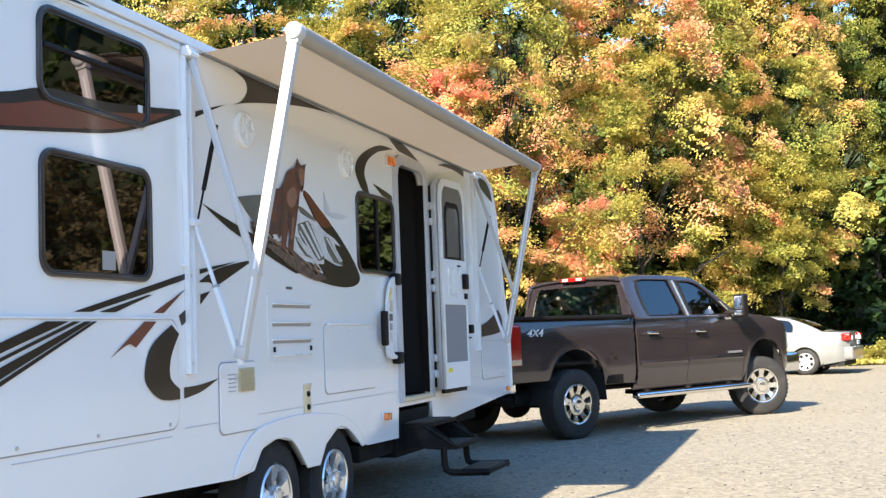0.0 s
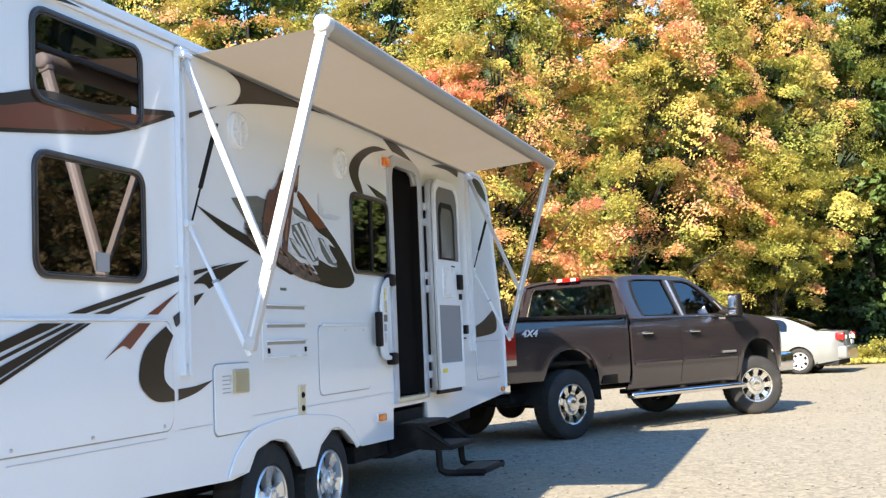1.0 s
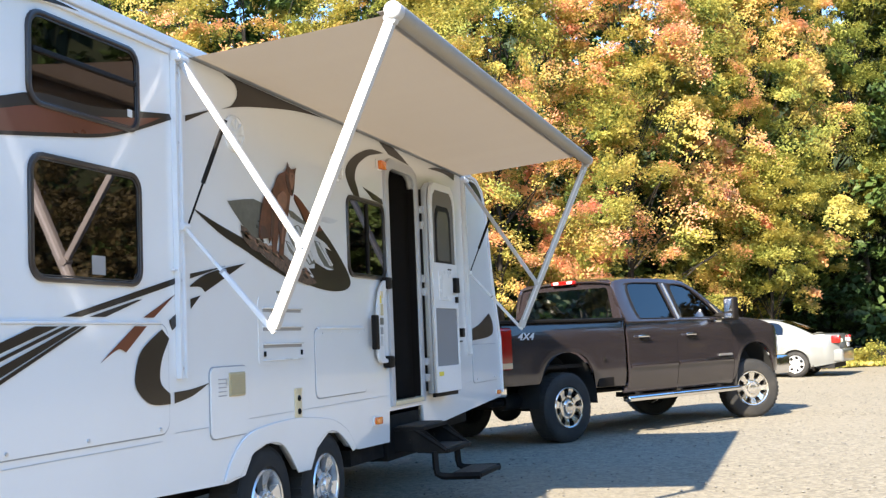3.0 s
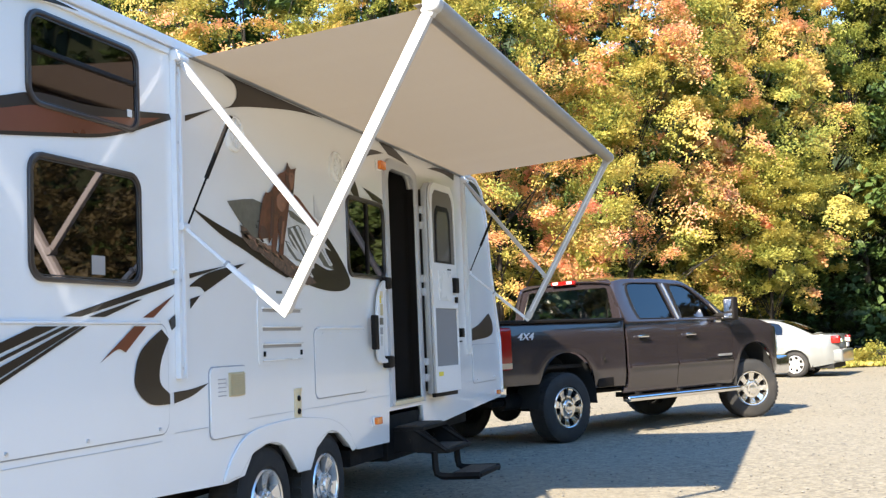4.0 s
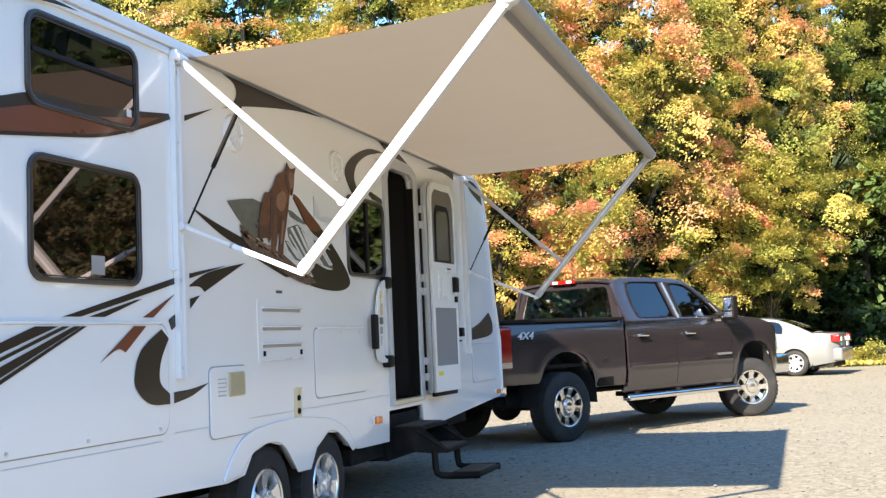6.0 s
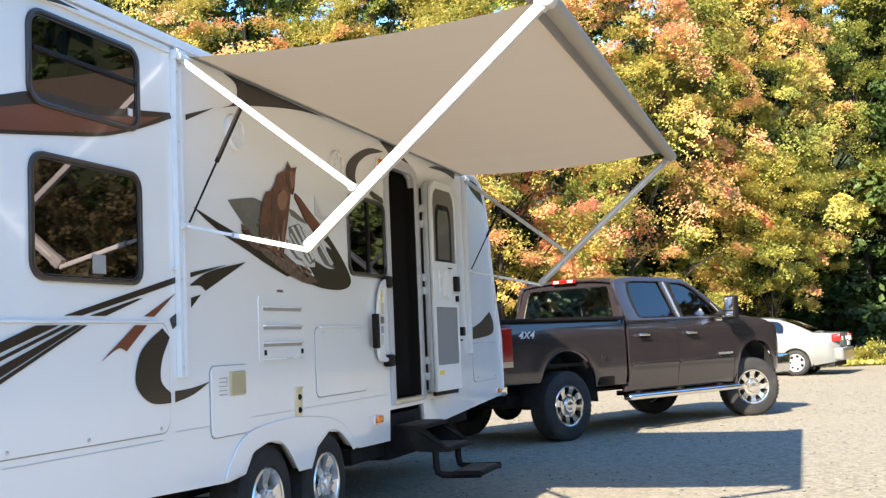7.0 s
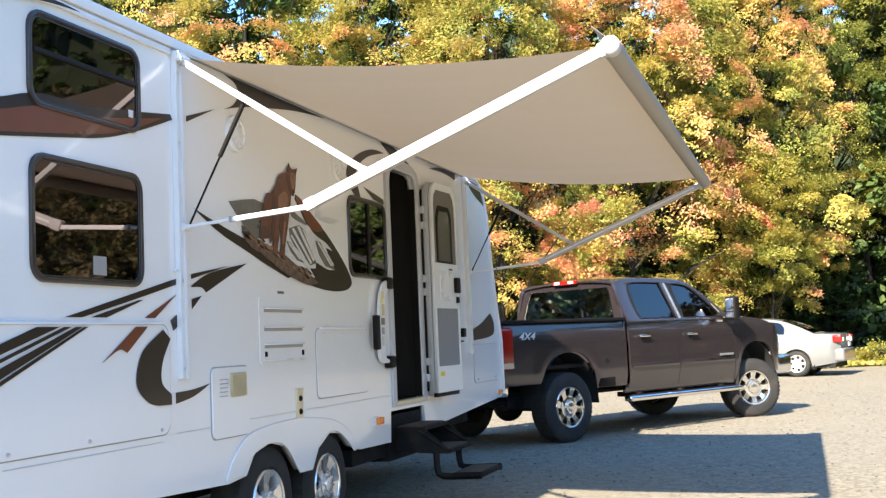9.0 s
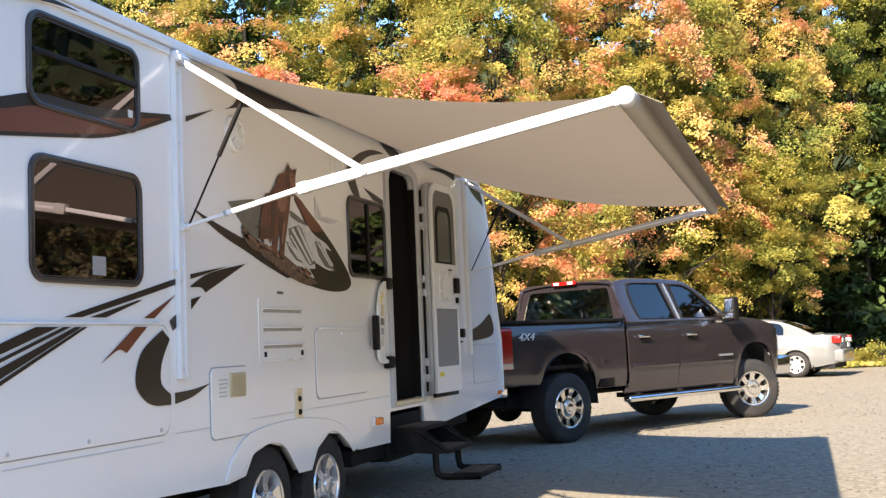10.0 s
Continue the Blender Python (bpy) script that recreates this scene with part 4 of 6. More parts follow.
def linkage(t):
    """Roller, elbow and sliding joint of the awning arms at t seconds, in the plane of an arm."""
    elbow = Vector((0, poly(t, -0.277, -0.776, -0.16, 0.659, -0.103), poly(t, 1.165, 0.448, 0.115, 1.02, -0.737)))
    tip = Vector((0, poly(t, -0.623, -1.881, -0.221, 0.102, 0.283), glide(HEIGHT, t)))
    way = (tip - elbow).normalized()
    tip = elbow + ARM * way
    joint = elbow + (0.455 - 0.009 * t) * way
    return tip, elbow, joint


STRIP, STRIPS = 0.072, 36


def bar_pose(x, a, b):
    """A bar that starts at a and points to b."""
    d = b - a
    return Matrix.Translation((x, a.y, a.z)) @ Matrix.Rotation(math.atan2(-d.y, d.z), 4, "X")


def build_awning():
    aw = thing("patio_awning", (0, 0, 0), "white patio awning with powered folding arms, rolling out from trailer wall", "awning")
    moving = []
    rail = bmesh.new()
    tube(rail, (5.02, -0.014, 2.797), (10.25, -0.014, 2.797), 0.011, n=10)
    part("rail", rail, M_TRIMW, aw, "white awning rail")
    # filler added to stop sky light leaking between fabric and roof rail
    part("light_seal_strip", boxed(5.02, 10.25, -0.016, -0.001, 2.7755, 2.7847, bevel=0.002), M_TRIMW, aw)
    for x in ARM_X:
        post = bmesh.new()
        ring_lo, ring_hi = ([post.verts.new((x + a, b, z)) for a, b in ((-0.05, -0.001), (-0.05, -0.03), (-0.038, -0.03), (-0.036, -0.016), (0.0, -0.016), (0.002, -0.03), (0.014, -0.03), (0.014, -0.001))] for z in (1.11, 2.77))
        for a in range(8):
            post.faces.new((ring_lo[a], ring_lo[(a + 1) % 8], ring_hi[(a + 1) % 8], ring_hi[a]))
        post.faces.new(ring_lo)
        post.faces.new(ring_hi)
        bmesh.ops.recalc_face_normals(post, faces=post.faces)
        p = part("wall_post", post, M_TRIMW, aw, "white wall-mounted awning post")
        head = bmesh.new()
        box(head, x - 0.055, x + 0.03, -0.05, -0.001, 2.72, 2.77, bevel=0.008)
        tube(head, (x - 0.045, -0.04, 2.735), (x + 0.045, -0.04, 2.735), 0.02, n=12)
        part("post_head", head, M_TRIMW, p)
        for z in (1.16, 1.6, 1.87, 2.3, 2.66):
            part("bolt", tube(bmesh.new(), (x - 0.018, -0.014, z), (x - 0.018, -0.024, z), 0.008, n=8), M_ALU, p)
        rafter = bmesh.new()
        box(rafter, -0.016, 0.016, -0.016, 0.016, 0, RAFTER, bevel=0.005)
        tube(rafter, (-0.028, 0, 0.0), (0.028, 0, 0.0), 0.021, n=14)
        tube(rafter, (-0.03, 0, RAFTER), (0.03, 0, RAFTER), 0.021, n=14)
        r = part("rafter_arm", rafter, M_ARM, aw, "white rafter arm")
        main = bmesh.new()
        box(main, -0.021, 0.021, -0.026, 0.026, 0.01, ARM, bevel=0.006)
        box(main, -0.024, 0.024, -0.029, 0.029, 0.012, 0.07, bevel=0.007)
        box(main, -0.03, 0.026, -0.034, 0.034, ARM - 0.06, ARM + 0.03, bevel=0.012)
        m = part("main_arm", main, M_ARM, aw, "white outer awning arm")
        groove = boxed(-0.0222, 0.0222, -0.006, 0.008, 0.08, ARM - 0.1)
        part("arm_groove", groove, M_TRIMW, m)
        rod = bmesh.new()
        box(rod, -0.009, 0.009, -0.008, 0.008, 0, 0.62, bevel=0.003)
        tube(rod, (-0.03, 0, 0), (0.03, 0, 0), 0.02, n=12)
        lo = part("lower_rod", rod, M_TRIMW, aw, "white lower strut rod")
        sleeve = bmesh.new()
        box(sleeve, -0.014, 0.014, -0.012, 0.012, -0.02, 0.40, bevel=0.004)
        sl = part("lower_sleeve", sleeve, M_TRIMW, aw, "white lower strut sleeve")
        part("sleeve_collar", boxed(-0.016, 0.016, -0.016, 0.014, 0.390, 0.406, bevel=0.004), M_SEAM, sl, "grey plastic strut collar")
        piston = part("gas_rod", tube(bmesh.new(), (0, 0, 0), (0, 0, 0.42), 0.0055, n=10), M_STEEL, aw, "steel gas strut rod")
        cyl = part("gas_cylinder", tube(bmesh.new(), (0, 0, -0.02), (0, 0, 0.32), 0.012, n=12), M_BLACK, aw, "black gas strut cylinder")
        moving.append((x, r, m, lo, sl, piston, cyl))
    roll = bmesh.new()
    x0, x1 = ARM_X[0] - 0.035, ARM_X[1] + 0.035
    tube(roll, (x0 + 0.06, 0, 0), (x1 - 0.06, 0, 0), ROLL_R, n=28)
    roller = part("roller", roll, M_ROLL, aw, "grey fabric wound on its roller")
    for xa, xb in ((x0 - 0.01, x0 + 0.07), (x1 - 0.07, x1 + 0.01)):
        cap = bmesh.new()
        lathe(cap, [(0.03, xa), (0.042, xa + 0.008), (0.046, xa + 0.02), (0.046, xb - 0.01), (0.042, xb)], n=24)
        for v in cap.verts:
            v.co = Vector((v.co.y, v.co.x, v.co.z))
        bmesh.ops.recalc_face_normals(cap, faces=cap.faces)
        part("roller_cap", cap, M_ARM, roller, "white roller end cap")
    lip = bmesh.new()
    box(lip, x0 + 0.07, x1 - 0.07, -0.006, 0.006, ROLL_R - 0.004, ROLL_R + 0.005)
    part("roller_channel", lip, M_ALU, roller)
    strips = []
    me = None
    for k in range(STRIPS):
        if me is None:
            bm = bmesh.new()
            xs = np.linspace(x0 + 0.165, x1 - 0.12, 9)
            va = [[bm.verts.new((x, y, 0)) for y in (-STRIP / 2 - 0.0004, STRIP / 2 + 0.0004)] for x in xs]
            for a, b in zip(va, va[1:]):
                bm.faces.new((a[0], b[0], b[1], a[1]))
            ob = part("fabric_panel", bm, M_FABRIC, aw, "pale grey-beige vinyl awning fabric", smooth=False)
            me = ob.data
        else:
            ob = link_mesh("fabric_panel", me, None, aw)
        strips.append(ob)
    val = part("valance", boxed(x0 + 0.165, x1 - 0.06, -0.001, 0.001, -0.13, 0.0), M_FABRIC, aw, "loose fabric valance", smooth=False)
    return moving, roller, strips, val


AWNING = build_awning()


def cloth(t, tip):
    """Points along the sheet from the rail to the roller, with their arc lengths."""
    end = tip + Vector((0, 0.02, ROLL_R * 0.75))
    sag = glide(SAG, t)
    pts = []
    for i in range(41):
        s = i / 40
        pts.append(RAIL.lerp(end, s) + Vector((0, 0, -4 * sag * s * (1 - s))))
    run = [0.0]
    for a, b in zip(pts, pts[1:]):
        run.append(run[-1] + (b - a).length)
    return pts, run


def motions():
    times = [round(0.25 * k, 2) for k in range(41)]
    state = {t: linkage(t) for t in times}
    moving, roller, strips, val = AWNING
    for x, rafter, main, rod, sleeve, piston, cyl in moving:
        rows = {k: [] for k in range(6)}
        for t in times:
            tip, elbow, joint = state[t]
            grip = PIVOT.lerp(joint, 0.34)
            rows[0].append((t, bar_pose(x, PIVOT, joint)))
            rows[1].append((t, bar_pose(x, elbow, tip)))
            rows[2].append((t, bar_pose(x, LOWER, elbow)))
            rows[3].append((t, bar_pose(x, elbow, LOWER)))
            rows[4].append((t, bar_pose(x + 0.03, LOWER, grip)))
            rows[5].append((t, bar_pose(x + 0.03, grip, LOWER)))
        for k, ob in enumerate((rafter, main, rod, sleeve, piston, cyl)):
            walk(ob, rows[k])
    walk(roller, [(t, Matrix.Translation((0, state[t][0].y, state[t][0].z))) for t in times])
    sheets = {t: cloth(t, state[t][0]) for t in times}
    for k, ob in enumerate(strips):
        s = (k + 0.5) * STRIP
        rows = []
        for t in times:
            pts, run = sheets[t]
            tip = state[t][0]
            d = pts[-1] - pts[-2]
            if s < run[-1]:
                i = max(j for j in range(40) if run[j] <= s)
                d = pts[i + 1] - pts[i]
                c = pts[i].lerp(pts[i + 1], (s - run[i]) / (run[i + 1] - run[i]))
            else:
                c = tip.copy()
            rows.append((t, Matrix.Translation((0, c.y, c.z)) @ Matrix.Rotation(math.atan2(-d.z, -d.y), 4, "X")))
        walk(ob, rows)
    turn = [(9, 228), (9.25, 146), (9.5, 76), (9.75, 66), (10, 62)]
    rows = []
    for t in times:
        tip = state[t][0]
        folded = math.degrees(math.atan2(tip.y - RAIL.y, tip.z - RAIL.z)) % 360
        late = float(np.interp(t, (8.75, 9), (0, 1)))
        a = radians(folded * (1 - late) + np.interp(t, *zip(*turn)) * late)
        out = float(np.interp(t, (9, 9.5), (0, 1)))
        lift = Vector((0, -0.03, ROLL_R - 0.004)) * out + Vector((0, 0.01, ROLL_R + 0.008)) * (1 - out)
        rows.append((t, Matrix.Translation((0, tip.y + lift.y, tip.z + lift.z)) @ Matrix.Rotation(-a, 4, "X")))
    walk(val, rows)


# ---------------------------------------------------------------- vehicles
M_PAINT = mat("metallic_taupe_paint", (0.034, 0.027, 0.030), rough=0.22, metal=0.35, vary=0.06, scale=2, coat=0.9, dirt=(0.10, 0.09, 0.08), dirt_amount=0.03, dirt_scale=1.6, rough_vary=0.05)
M_SILVER = mat("silver_white_paint", (0.17, 0.175, 0.17), rough=0.32, metal=0.15, vary=0.03, scale=2, coat=0.8)
M_GLASSV = glass("vehicle_glass", (0.34, 0.36, 0.35), ior=1.75)
M_GLASSD = glass("privacy_glass", (0.055, 0.055, 0.05), ior=1.75)
M_SEAT = mat("tan_leather", (0.34, 0.26, 0.17), rough=0.55, vary=0.1)
M_WELL = mat("wheel_well_black", (0.008, 0.008, 0.008), rough=0.9, vary=0.2)
M_DULLRIM = mat("dull_alloy", (0.66, 0.64, 0.60), rough=0.12, metal=0.9, vary=0.1, scale=9)
M_SILVERRIM = mat("silver_wheel_cover", (0.6, 0.6, 0.62), rough=0.3, metal=0.7, vary=0.05)


def skin(x0, x1, bottom, top, face, thick=0.03, step=0.035, rows=16):
    """A curved body panel: columns from bottom(x) to top(x), pushed out to y = face(x, z); negative y is outward."""
    bm = bmesh.new()
    n = max(2, int((x1 - x0) / step) + 1)
    outer, inner = [], []
    for i in range(n + 1):
        x = x0 + (x1 - x0) * i / n
        zb, zt = bottom(x), top(x)
        co, ci = [], []
        for j in range(rows + 1):
            z = zb + (zt - zb) * j / rows
            y = face(x, z)
            s = 1 if y < 0 else -1
            co.append(bm.verts.new((x, y, z)))
            ci.append(bm.verts.new((x, y + s * thick, z)))
        outer.append(co)
        inner.append(ci)
    for i in range(n):
        for j in range(rows):
            bm.faces.new((outer[i][j], outer[i + 1][j], outer[i + 1][j + 1], outer[i][j + 1]))
            bm.faces.new((inner[i][j], inner[i][j + 1], inner[i + 1][j + 1], inner[i + 1][j]))
        for j in (0, rows):
            bm.faces.new((outer[i][j], inner[i][j], inner[i + 1][j], outer[i + 1][j]))
    for i in (0, n):
        for j in range(rows):
            bm.faces.new((outer[i][j], outer[i][j + 1], inner[i][j + 1], inner[i][j]))
    bmesh.ops.recalc_face_normals(bm, faces=bm.faces)
    return bm


def sheet(us, vs, point, thick=None):
    """A smooth sheet over a grid of two values."""
    bm = bmesh.new()
    g = [[bm.verts.new(point(u, v)) for v in vs] for u in us]
    for i in range(len(us) - 1):
        for j in range(len(vs) - 1):
            bm.faces.new((g[i][j], g[i + 1][j], g[i + 1][j + 1], g[i][j + 1]))
    bmesh.ops.recalc_face_normals(bm, faces=bm.faces)
    if thick:
        bmesh.ops.solidify(bm, geom=bm.faces[:], thickness=thick)
    return bm


def writing(name, text, size, material, parent, m, extrude=0.002):
    cu = bpy.data.curves.new(name, "FONT")
    cu.body, cu.size, cu.extrude, cu.shear, cu.align_x = text, size, extrude, 0.25, "CENTER"
    cu.offset = size * 0.022
    ob = bpy.data.objects.new(name, cu)
    scene.collection.objects.link(ob)
    me = bpy.data.meshes.new_from_object(ob.evaluated_get(bpy.context.evaluated_depsgraph_get()))
    bpy.data.objects.remove(ob)
    me.transform(m)
    me.materials.clear()
    return link_mesh(name, me, material, parent)


def pickup_truck():
    th = 30.7
    # the origin is on the ground under the middle of the rear axle
    hd = Vector((math.cos(radians(th)), -math.sin(radians(th)), 0))
    left = Vector((math.sin(radians(th)), math.cos(radians(th)), 0))
    at = Vector((13.246, -0.307, 0)) + left * 0.98
    tk = thing("pickup_truck", at, "dark metallic taupe crew-cab pickup truck hitched to the trailer", "pickup truck", turn=-th)
    WB, W = 3.904, 0.985

    def arch(x, c, a, b=0.63, base=0.42):
        u = abs((x - c) / a)
        return base + b * (1 - u ** 2.7) ** (1 / 2.7) if u < 1 else 0.0

    def bottom(x):
        low = 0.60 if x < 1.12 else 0.55
        if x < -0.45:
            low = 0.70
        if x > 4.3:
            low = 0.62
        return max(low, arch(x, 0.03, 0.50), arch(x, 3.97, 0.46))

    def lip(x, z):
        """How near the point is to a wheel arch's edge."""
        best = 0.0
        for c, a in ((0.03, 0.50), (3.97, 0.46)):
            u = (abs((x - c) / (a + 0.07)) ** 2.7 + abs((z - 0.42) / 0.70) ** 2.7) ** (1 / 2.7) if z > 0.42 else 9
            best = max(best, math.exp(-((u - 1.0) / 0.13) ** 2))
        return best

    def face(x, z, s=-1):
        y = W - 0.045 * max(0, (z - 1.12) / 0.3) ** 2 - 0.05 * max(0, (0.78 - z) / 0.25) ** 1.5 - 0.012
        y += 0.003 * lip(x, z) + 0.006 * math.exp(-((z - 0.845) / 0.03) ** 2) * (1 if 1.15 < x < 3.45 else 0)
        if x > 4.38:
            y -= 0.26 * ((x - 4.38) / 0.45) ** 2.2
        if x < -1.0:
            y -= 0.25 * ((-1.0 - x) / 0.25) ** 2
        return s * y

    def fender_top(x):
        return 1.425 - 0.045 * max(0, (x - 3.42) / 0.6) - 0.12 * max(0, (x - 4.0) / 0.6) ** 2

    panels = (("bed_side", -1.20, 1.10, lambda x: 1.415), ("rear_door", 1.165, 2.165, lambda x: 1.395), ("front_door", 2.175, 3.425, lambda x: 1.395 + 0.02 * max(0, (x - 3.0) / 0.4)),
              ("front_fender", 3.435, 4.80, fender_top))
    for s in (-1, 1):
        for name, x0, x1, top in panels:
            part(name, skin(x0, x1, bottom, top, lambda x, z: face(x, z, s)), M_PAINT, tk)
    # bed: rails, floor, tailgate, inner walls
    for s in (-1, 1):
        part("bed_rail", boxed(-1.18, 1.09, s * 0.955 - 0.045, s * 0.955 + 0.045, 1.405, 1.44, bevel=0.012), M_BLACK, tk, "black bed rail cap")
    part("tailgate", boxed(-1.24, -1.16, -0.86, 0.86, 0.72, 1.41, bevel=0.02), M_PAINT, tk)
    part("bed_floor", boxed(-1.16, 1.08, -0.9, 0.9, 0.86, 0.90), M_BLACK, tk)
    part("bed_front", boxed(1.05, 1.09, -0.92, 0.92, 0.86, 1.40), M_PAINT, tk)
    part("rear_bumper", boxed(-1.36, -0.99, -0.965, 0.965, 0.58, 0.77, bevel=0.04), M_CHROME, tk, "chrome rear step bumper")
    part("hitch_bar", boxed(-1.75, -1.2, -0.06, 0.06, 0.46, 0.54, bevel=0.01), M_STEEL, tk)
    for s in (-1, 1):
        tl = boxed(-1.21, -0.90, s * 0.945 - 0.05, s * 0.945 + 0.05, 0.88, 1.36, bevel=0.04, seg=4)
        t = part("tail_light", tl, M_RED, tk, "red tail light")
        part("reverse_lens", boxed(-1.19, -0.915, s * 0.945 - 0.052, s * 0.945 + 0.052, 0.895, 0.965, bevel=0.012), M_REVERSE, t)
    # cab upper: side frames with window openings, leaning inward
    side_out = [(1.17, 1.375, 1), (1.10, 1.62), (1.10, 1.84), (1.22, 1.925), (1.7, 1.945), (2.25, 1.935), (2.60, 1.89), (2.95, 1.70), (3.42, 1.385, 1)]
    w_rear = [(1.47, 1.41, 1), (1.40, 1.55), (1.37, 1.80), (1.44, 1.875), (1.70, 1.885), (2.03, 1.88, 1), (2.19, 1.41, 1)]
    w_front = [(2.34, 1.41, 1), (2.28, 1.70), (2.26, 1.83), (2.33, 1.865), (2.60, 1.83), (2.86, 1.68), (3.17, 1.44, 1), (3.18, 1.41, 1)]
    for s in (-1, 1):
        # y grows inward as z rises; mirrored on the far side
        mm = Matrix(((1, 0, 0, 0), (0, 1, -0.30 * s, s * (0.935 + 0.30 * 1.40)), (0, 0, 1, 0), (0, 0, 0, 1)))
        cab_side = link_mesh("cab_side_frame", plate([flow(side_out), flow(w_rear), flow(w_front)], -0.03, 0.03, mm, bevel=0.008), M_PAINT, tk, "", True)
        for nm, w, g in (("rear_door_glass", w_rear, M_GLASSD), ("front_door_glass", w_front, M_GLASSV)):
            link_mesh(nm, plate([flow([(1.0 * q[0], *q[1:]) for q in w])], s * 0.002 - 0.002, s * 0.002 + 0.002, mm), g, cab_side).visible_shadow = False
        for w in (w_rear, w_front):
            ring_pts = flow(w)
            cx, cz = sum(q[0] for q in ring_pts) / len(ring_pts), sum(q[1] for q in ring_pts) / len(ring_pts)
            inner = [(cx + (q[0] - cx) * 0.955, cz + (q[1] - cz) * 0.945) for q in ring_pts]
            link_mesh("window_seal", plate([ring_pts, inner], s * 0.012 - 0.004, s * 0.012 + 0.004, mm), M_BLACK, cab_side)
        # bright pillar trims and belt moulding
        for x0, z0, x1, z1 in ((2.24, 1.41, 2.10, 1.88), (3.24, 1.40, 3.02, 1.60)):
            bm = bmesh.new()
            pipe(bm, [(x0, s * (0.935 - 0.30 * (z0 - 1.40) + 0.032), z0), (x1, s * (0.935 - 0.30 * (z1 - 1.40) + 0.032), z1)], 0.016, 6)
            part("pillar_trim", bm, M_ALU if x0 < 3 else M_CHROME, cab_side)
        part("belt_seal", boxed(1.2, 3.3, s * 0.945 - 0.012, s * 0.945 + 0.012, 1.388, 1.412, bevel=0.004), M_BLACK, cab_side)
    # roof
    def roof_pt(u, v):
        x = 1.10 + u * 1.52
        edge = 1.925 + 0.02 * math.sin(u * math.pi) - 0.035 * max(0, u - 0.75) / 0.25 - 0.02 * max(0, 0.08 - u) / 0.08
        return (x, v * 0.785, edge + 0.055 * (1 - v * v) * (0.6 + 0.4 * math.sin(u * math.pi)) - 0.02 * abs(v) ** 6)
    part("roof", sheet(np.linspace(0, 1, 18), np.linspace(-1, 1, 15), roof_pt, 0.02), M_PAINT, tk)
    # back of the cab with the rear window, leaning forward a little
    back = Matrix(((0, 1, 0.10, 1.11 - 0.10 * 1.4), (1, 0, 0, 0), (0, 0, 1, 0), (0, 0, 0, 1)))
    back_out = [(-0.955, 0.9), (0.955, 0.9), (0.955, 1.38), (0.79, 1.88), (0.70, 1.935), (-0.70, 1.935), (-0.79, 1.88), (-0.955, 1.38)]
    glass_out = flow([(-0.80, 1.44, 1), (0.80, 1.44, 1), (0.70, 1.80), (0.62, 1.835, 1), (-0.62, 1.835, 1), (-0.70, 1.80)])
    bk = link_mesh("cab_back", plate([back_out, glass_out], -0.02, 0.02, back), M_PAINT, tk)
    link_mesh("rear_window", plate([glass_out], -0.003, 0.003, back), M_GLASSD, bk, "dark tinted rear window").visible_shadow = False
    bl = part("high_brake_light", boxed(1.075, 1.13, -0.20, 0.20, 1.905, 1.955, bevel=0.01), M_RED, tk, "red high brake light with clear cargo lenses")
    for y in (-0.12, 0.12):
        part("cargo_lens", boxed(1.068, 1.09, y - 0.045, y + 0.045, 1.913, 1.947, bevel=0.006), M_CLEARL, bl)
    part("windscreen", sheet(np.linspace(0, 1, 8), np.linspace(-1, 1, 11), lambda u, v: (3.50 - 0.9 * u - 0.10 * v * v, v * (0.86 - 0.10 * u), 1.40 + 0.50 * u), 0.004), M_GLASSV, tk).visible_shadow = False
    # bonnet, grille, front bumper
    part("bonnet", sheet(np.linspace(0, 1, 16), np.linspace(-1, 1, 17), lambda u, v: (3.44 + 1.38 * u - 0.12 * v * v * u * u, v * (0.925 - 0.14 * max(0, u - 0.6) / 0.4), fender_top(3.44 + 1.34 * u) + 0.05 * (1 - v ** 4) + 0.025 * math.exp(-((abs(v) - 0.5) / 0.15) ** 2) - 0.10 * max(0, u - 0.92) / 0.08), 0.015), M_PAINT, tk)
    part("grille", boxed(4.72, 4.85, -0.55, 0.55, 0.85, 1.16, bevel=0.03), M_CHROME, tk, "chrome grille")
    part("front_bumper", boxed(4.58, 4.99, -0.90, 0.90, 0.56, 0.84, bevel=0.07, seg=3), M_CHROME, tk, "chrome front bumper")
    for s in (-1, 1):
        part("headlight", boxed(4.62, 4.81, s * 0.69 - 0.13, s * 0.69 + 0.13, 0.88, 1.14, bevel=0.03), M_CLEARL, tk, "clear headlight")
        # towing mirror
        mir = part("towing_mirror", boxed(3.26, 3.39, s * 1.14 - 0.085, s * 1.14 + 0.085, 1.42, 1.74, bevel=0.04, seg=3), M_BLACK, tk, "tall black towing mirror with chrome foot")
        mir.location = (-0.14, 0, -0.06)
        part("mirror_glass", boxed(3.252, 3.264, s * 1.14 - 0.062, s * 1.14 + 0.062, 1.54, 1.71, bevel=0.004), M_CHROME, mir)
        part("wide_glass", boxed(3.252, 3.264, s * 1.14 - 0.062, s * 1.14 + 0.062, 1.45, 1.52, bevel=0.004), M_CHROME, mir)
        part("mirror_cap", boxed(3.34, 3.40, s * 1.14 - 0.07, s * 1.14 + 0.07, 1.54, 1.72, bevel=0.025), M_CHROME, mir)
        part("mirror_arm", boxed(3.28, 3.35, min(s * 0.88, s * 1.12), max(s * 0.88, s * 1.12), 1.47, 1.53, bevel=0.014), M_BLACK, mir)
        part("mirror_foot", boxed(3.22, 3.36, s * 0.93 - 0.03, s * 0.93 + 0.03, 1.40, 1.47, bevel=0.02), M_CHROME, mir)
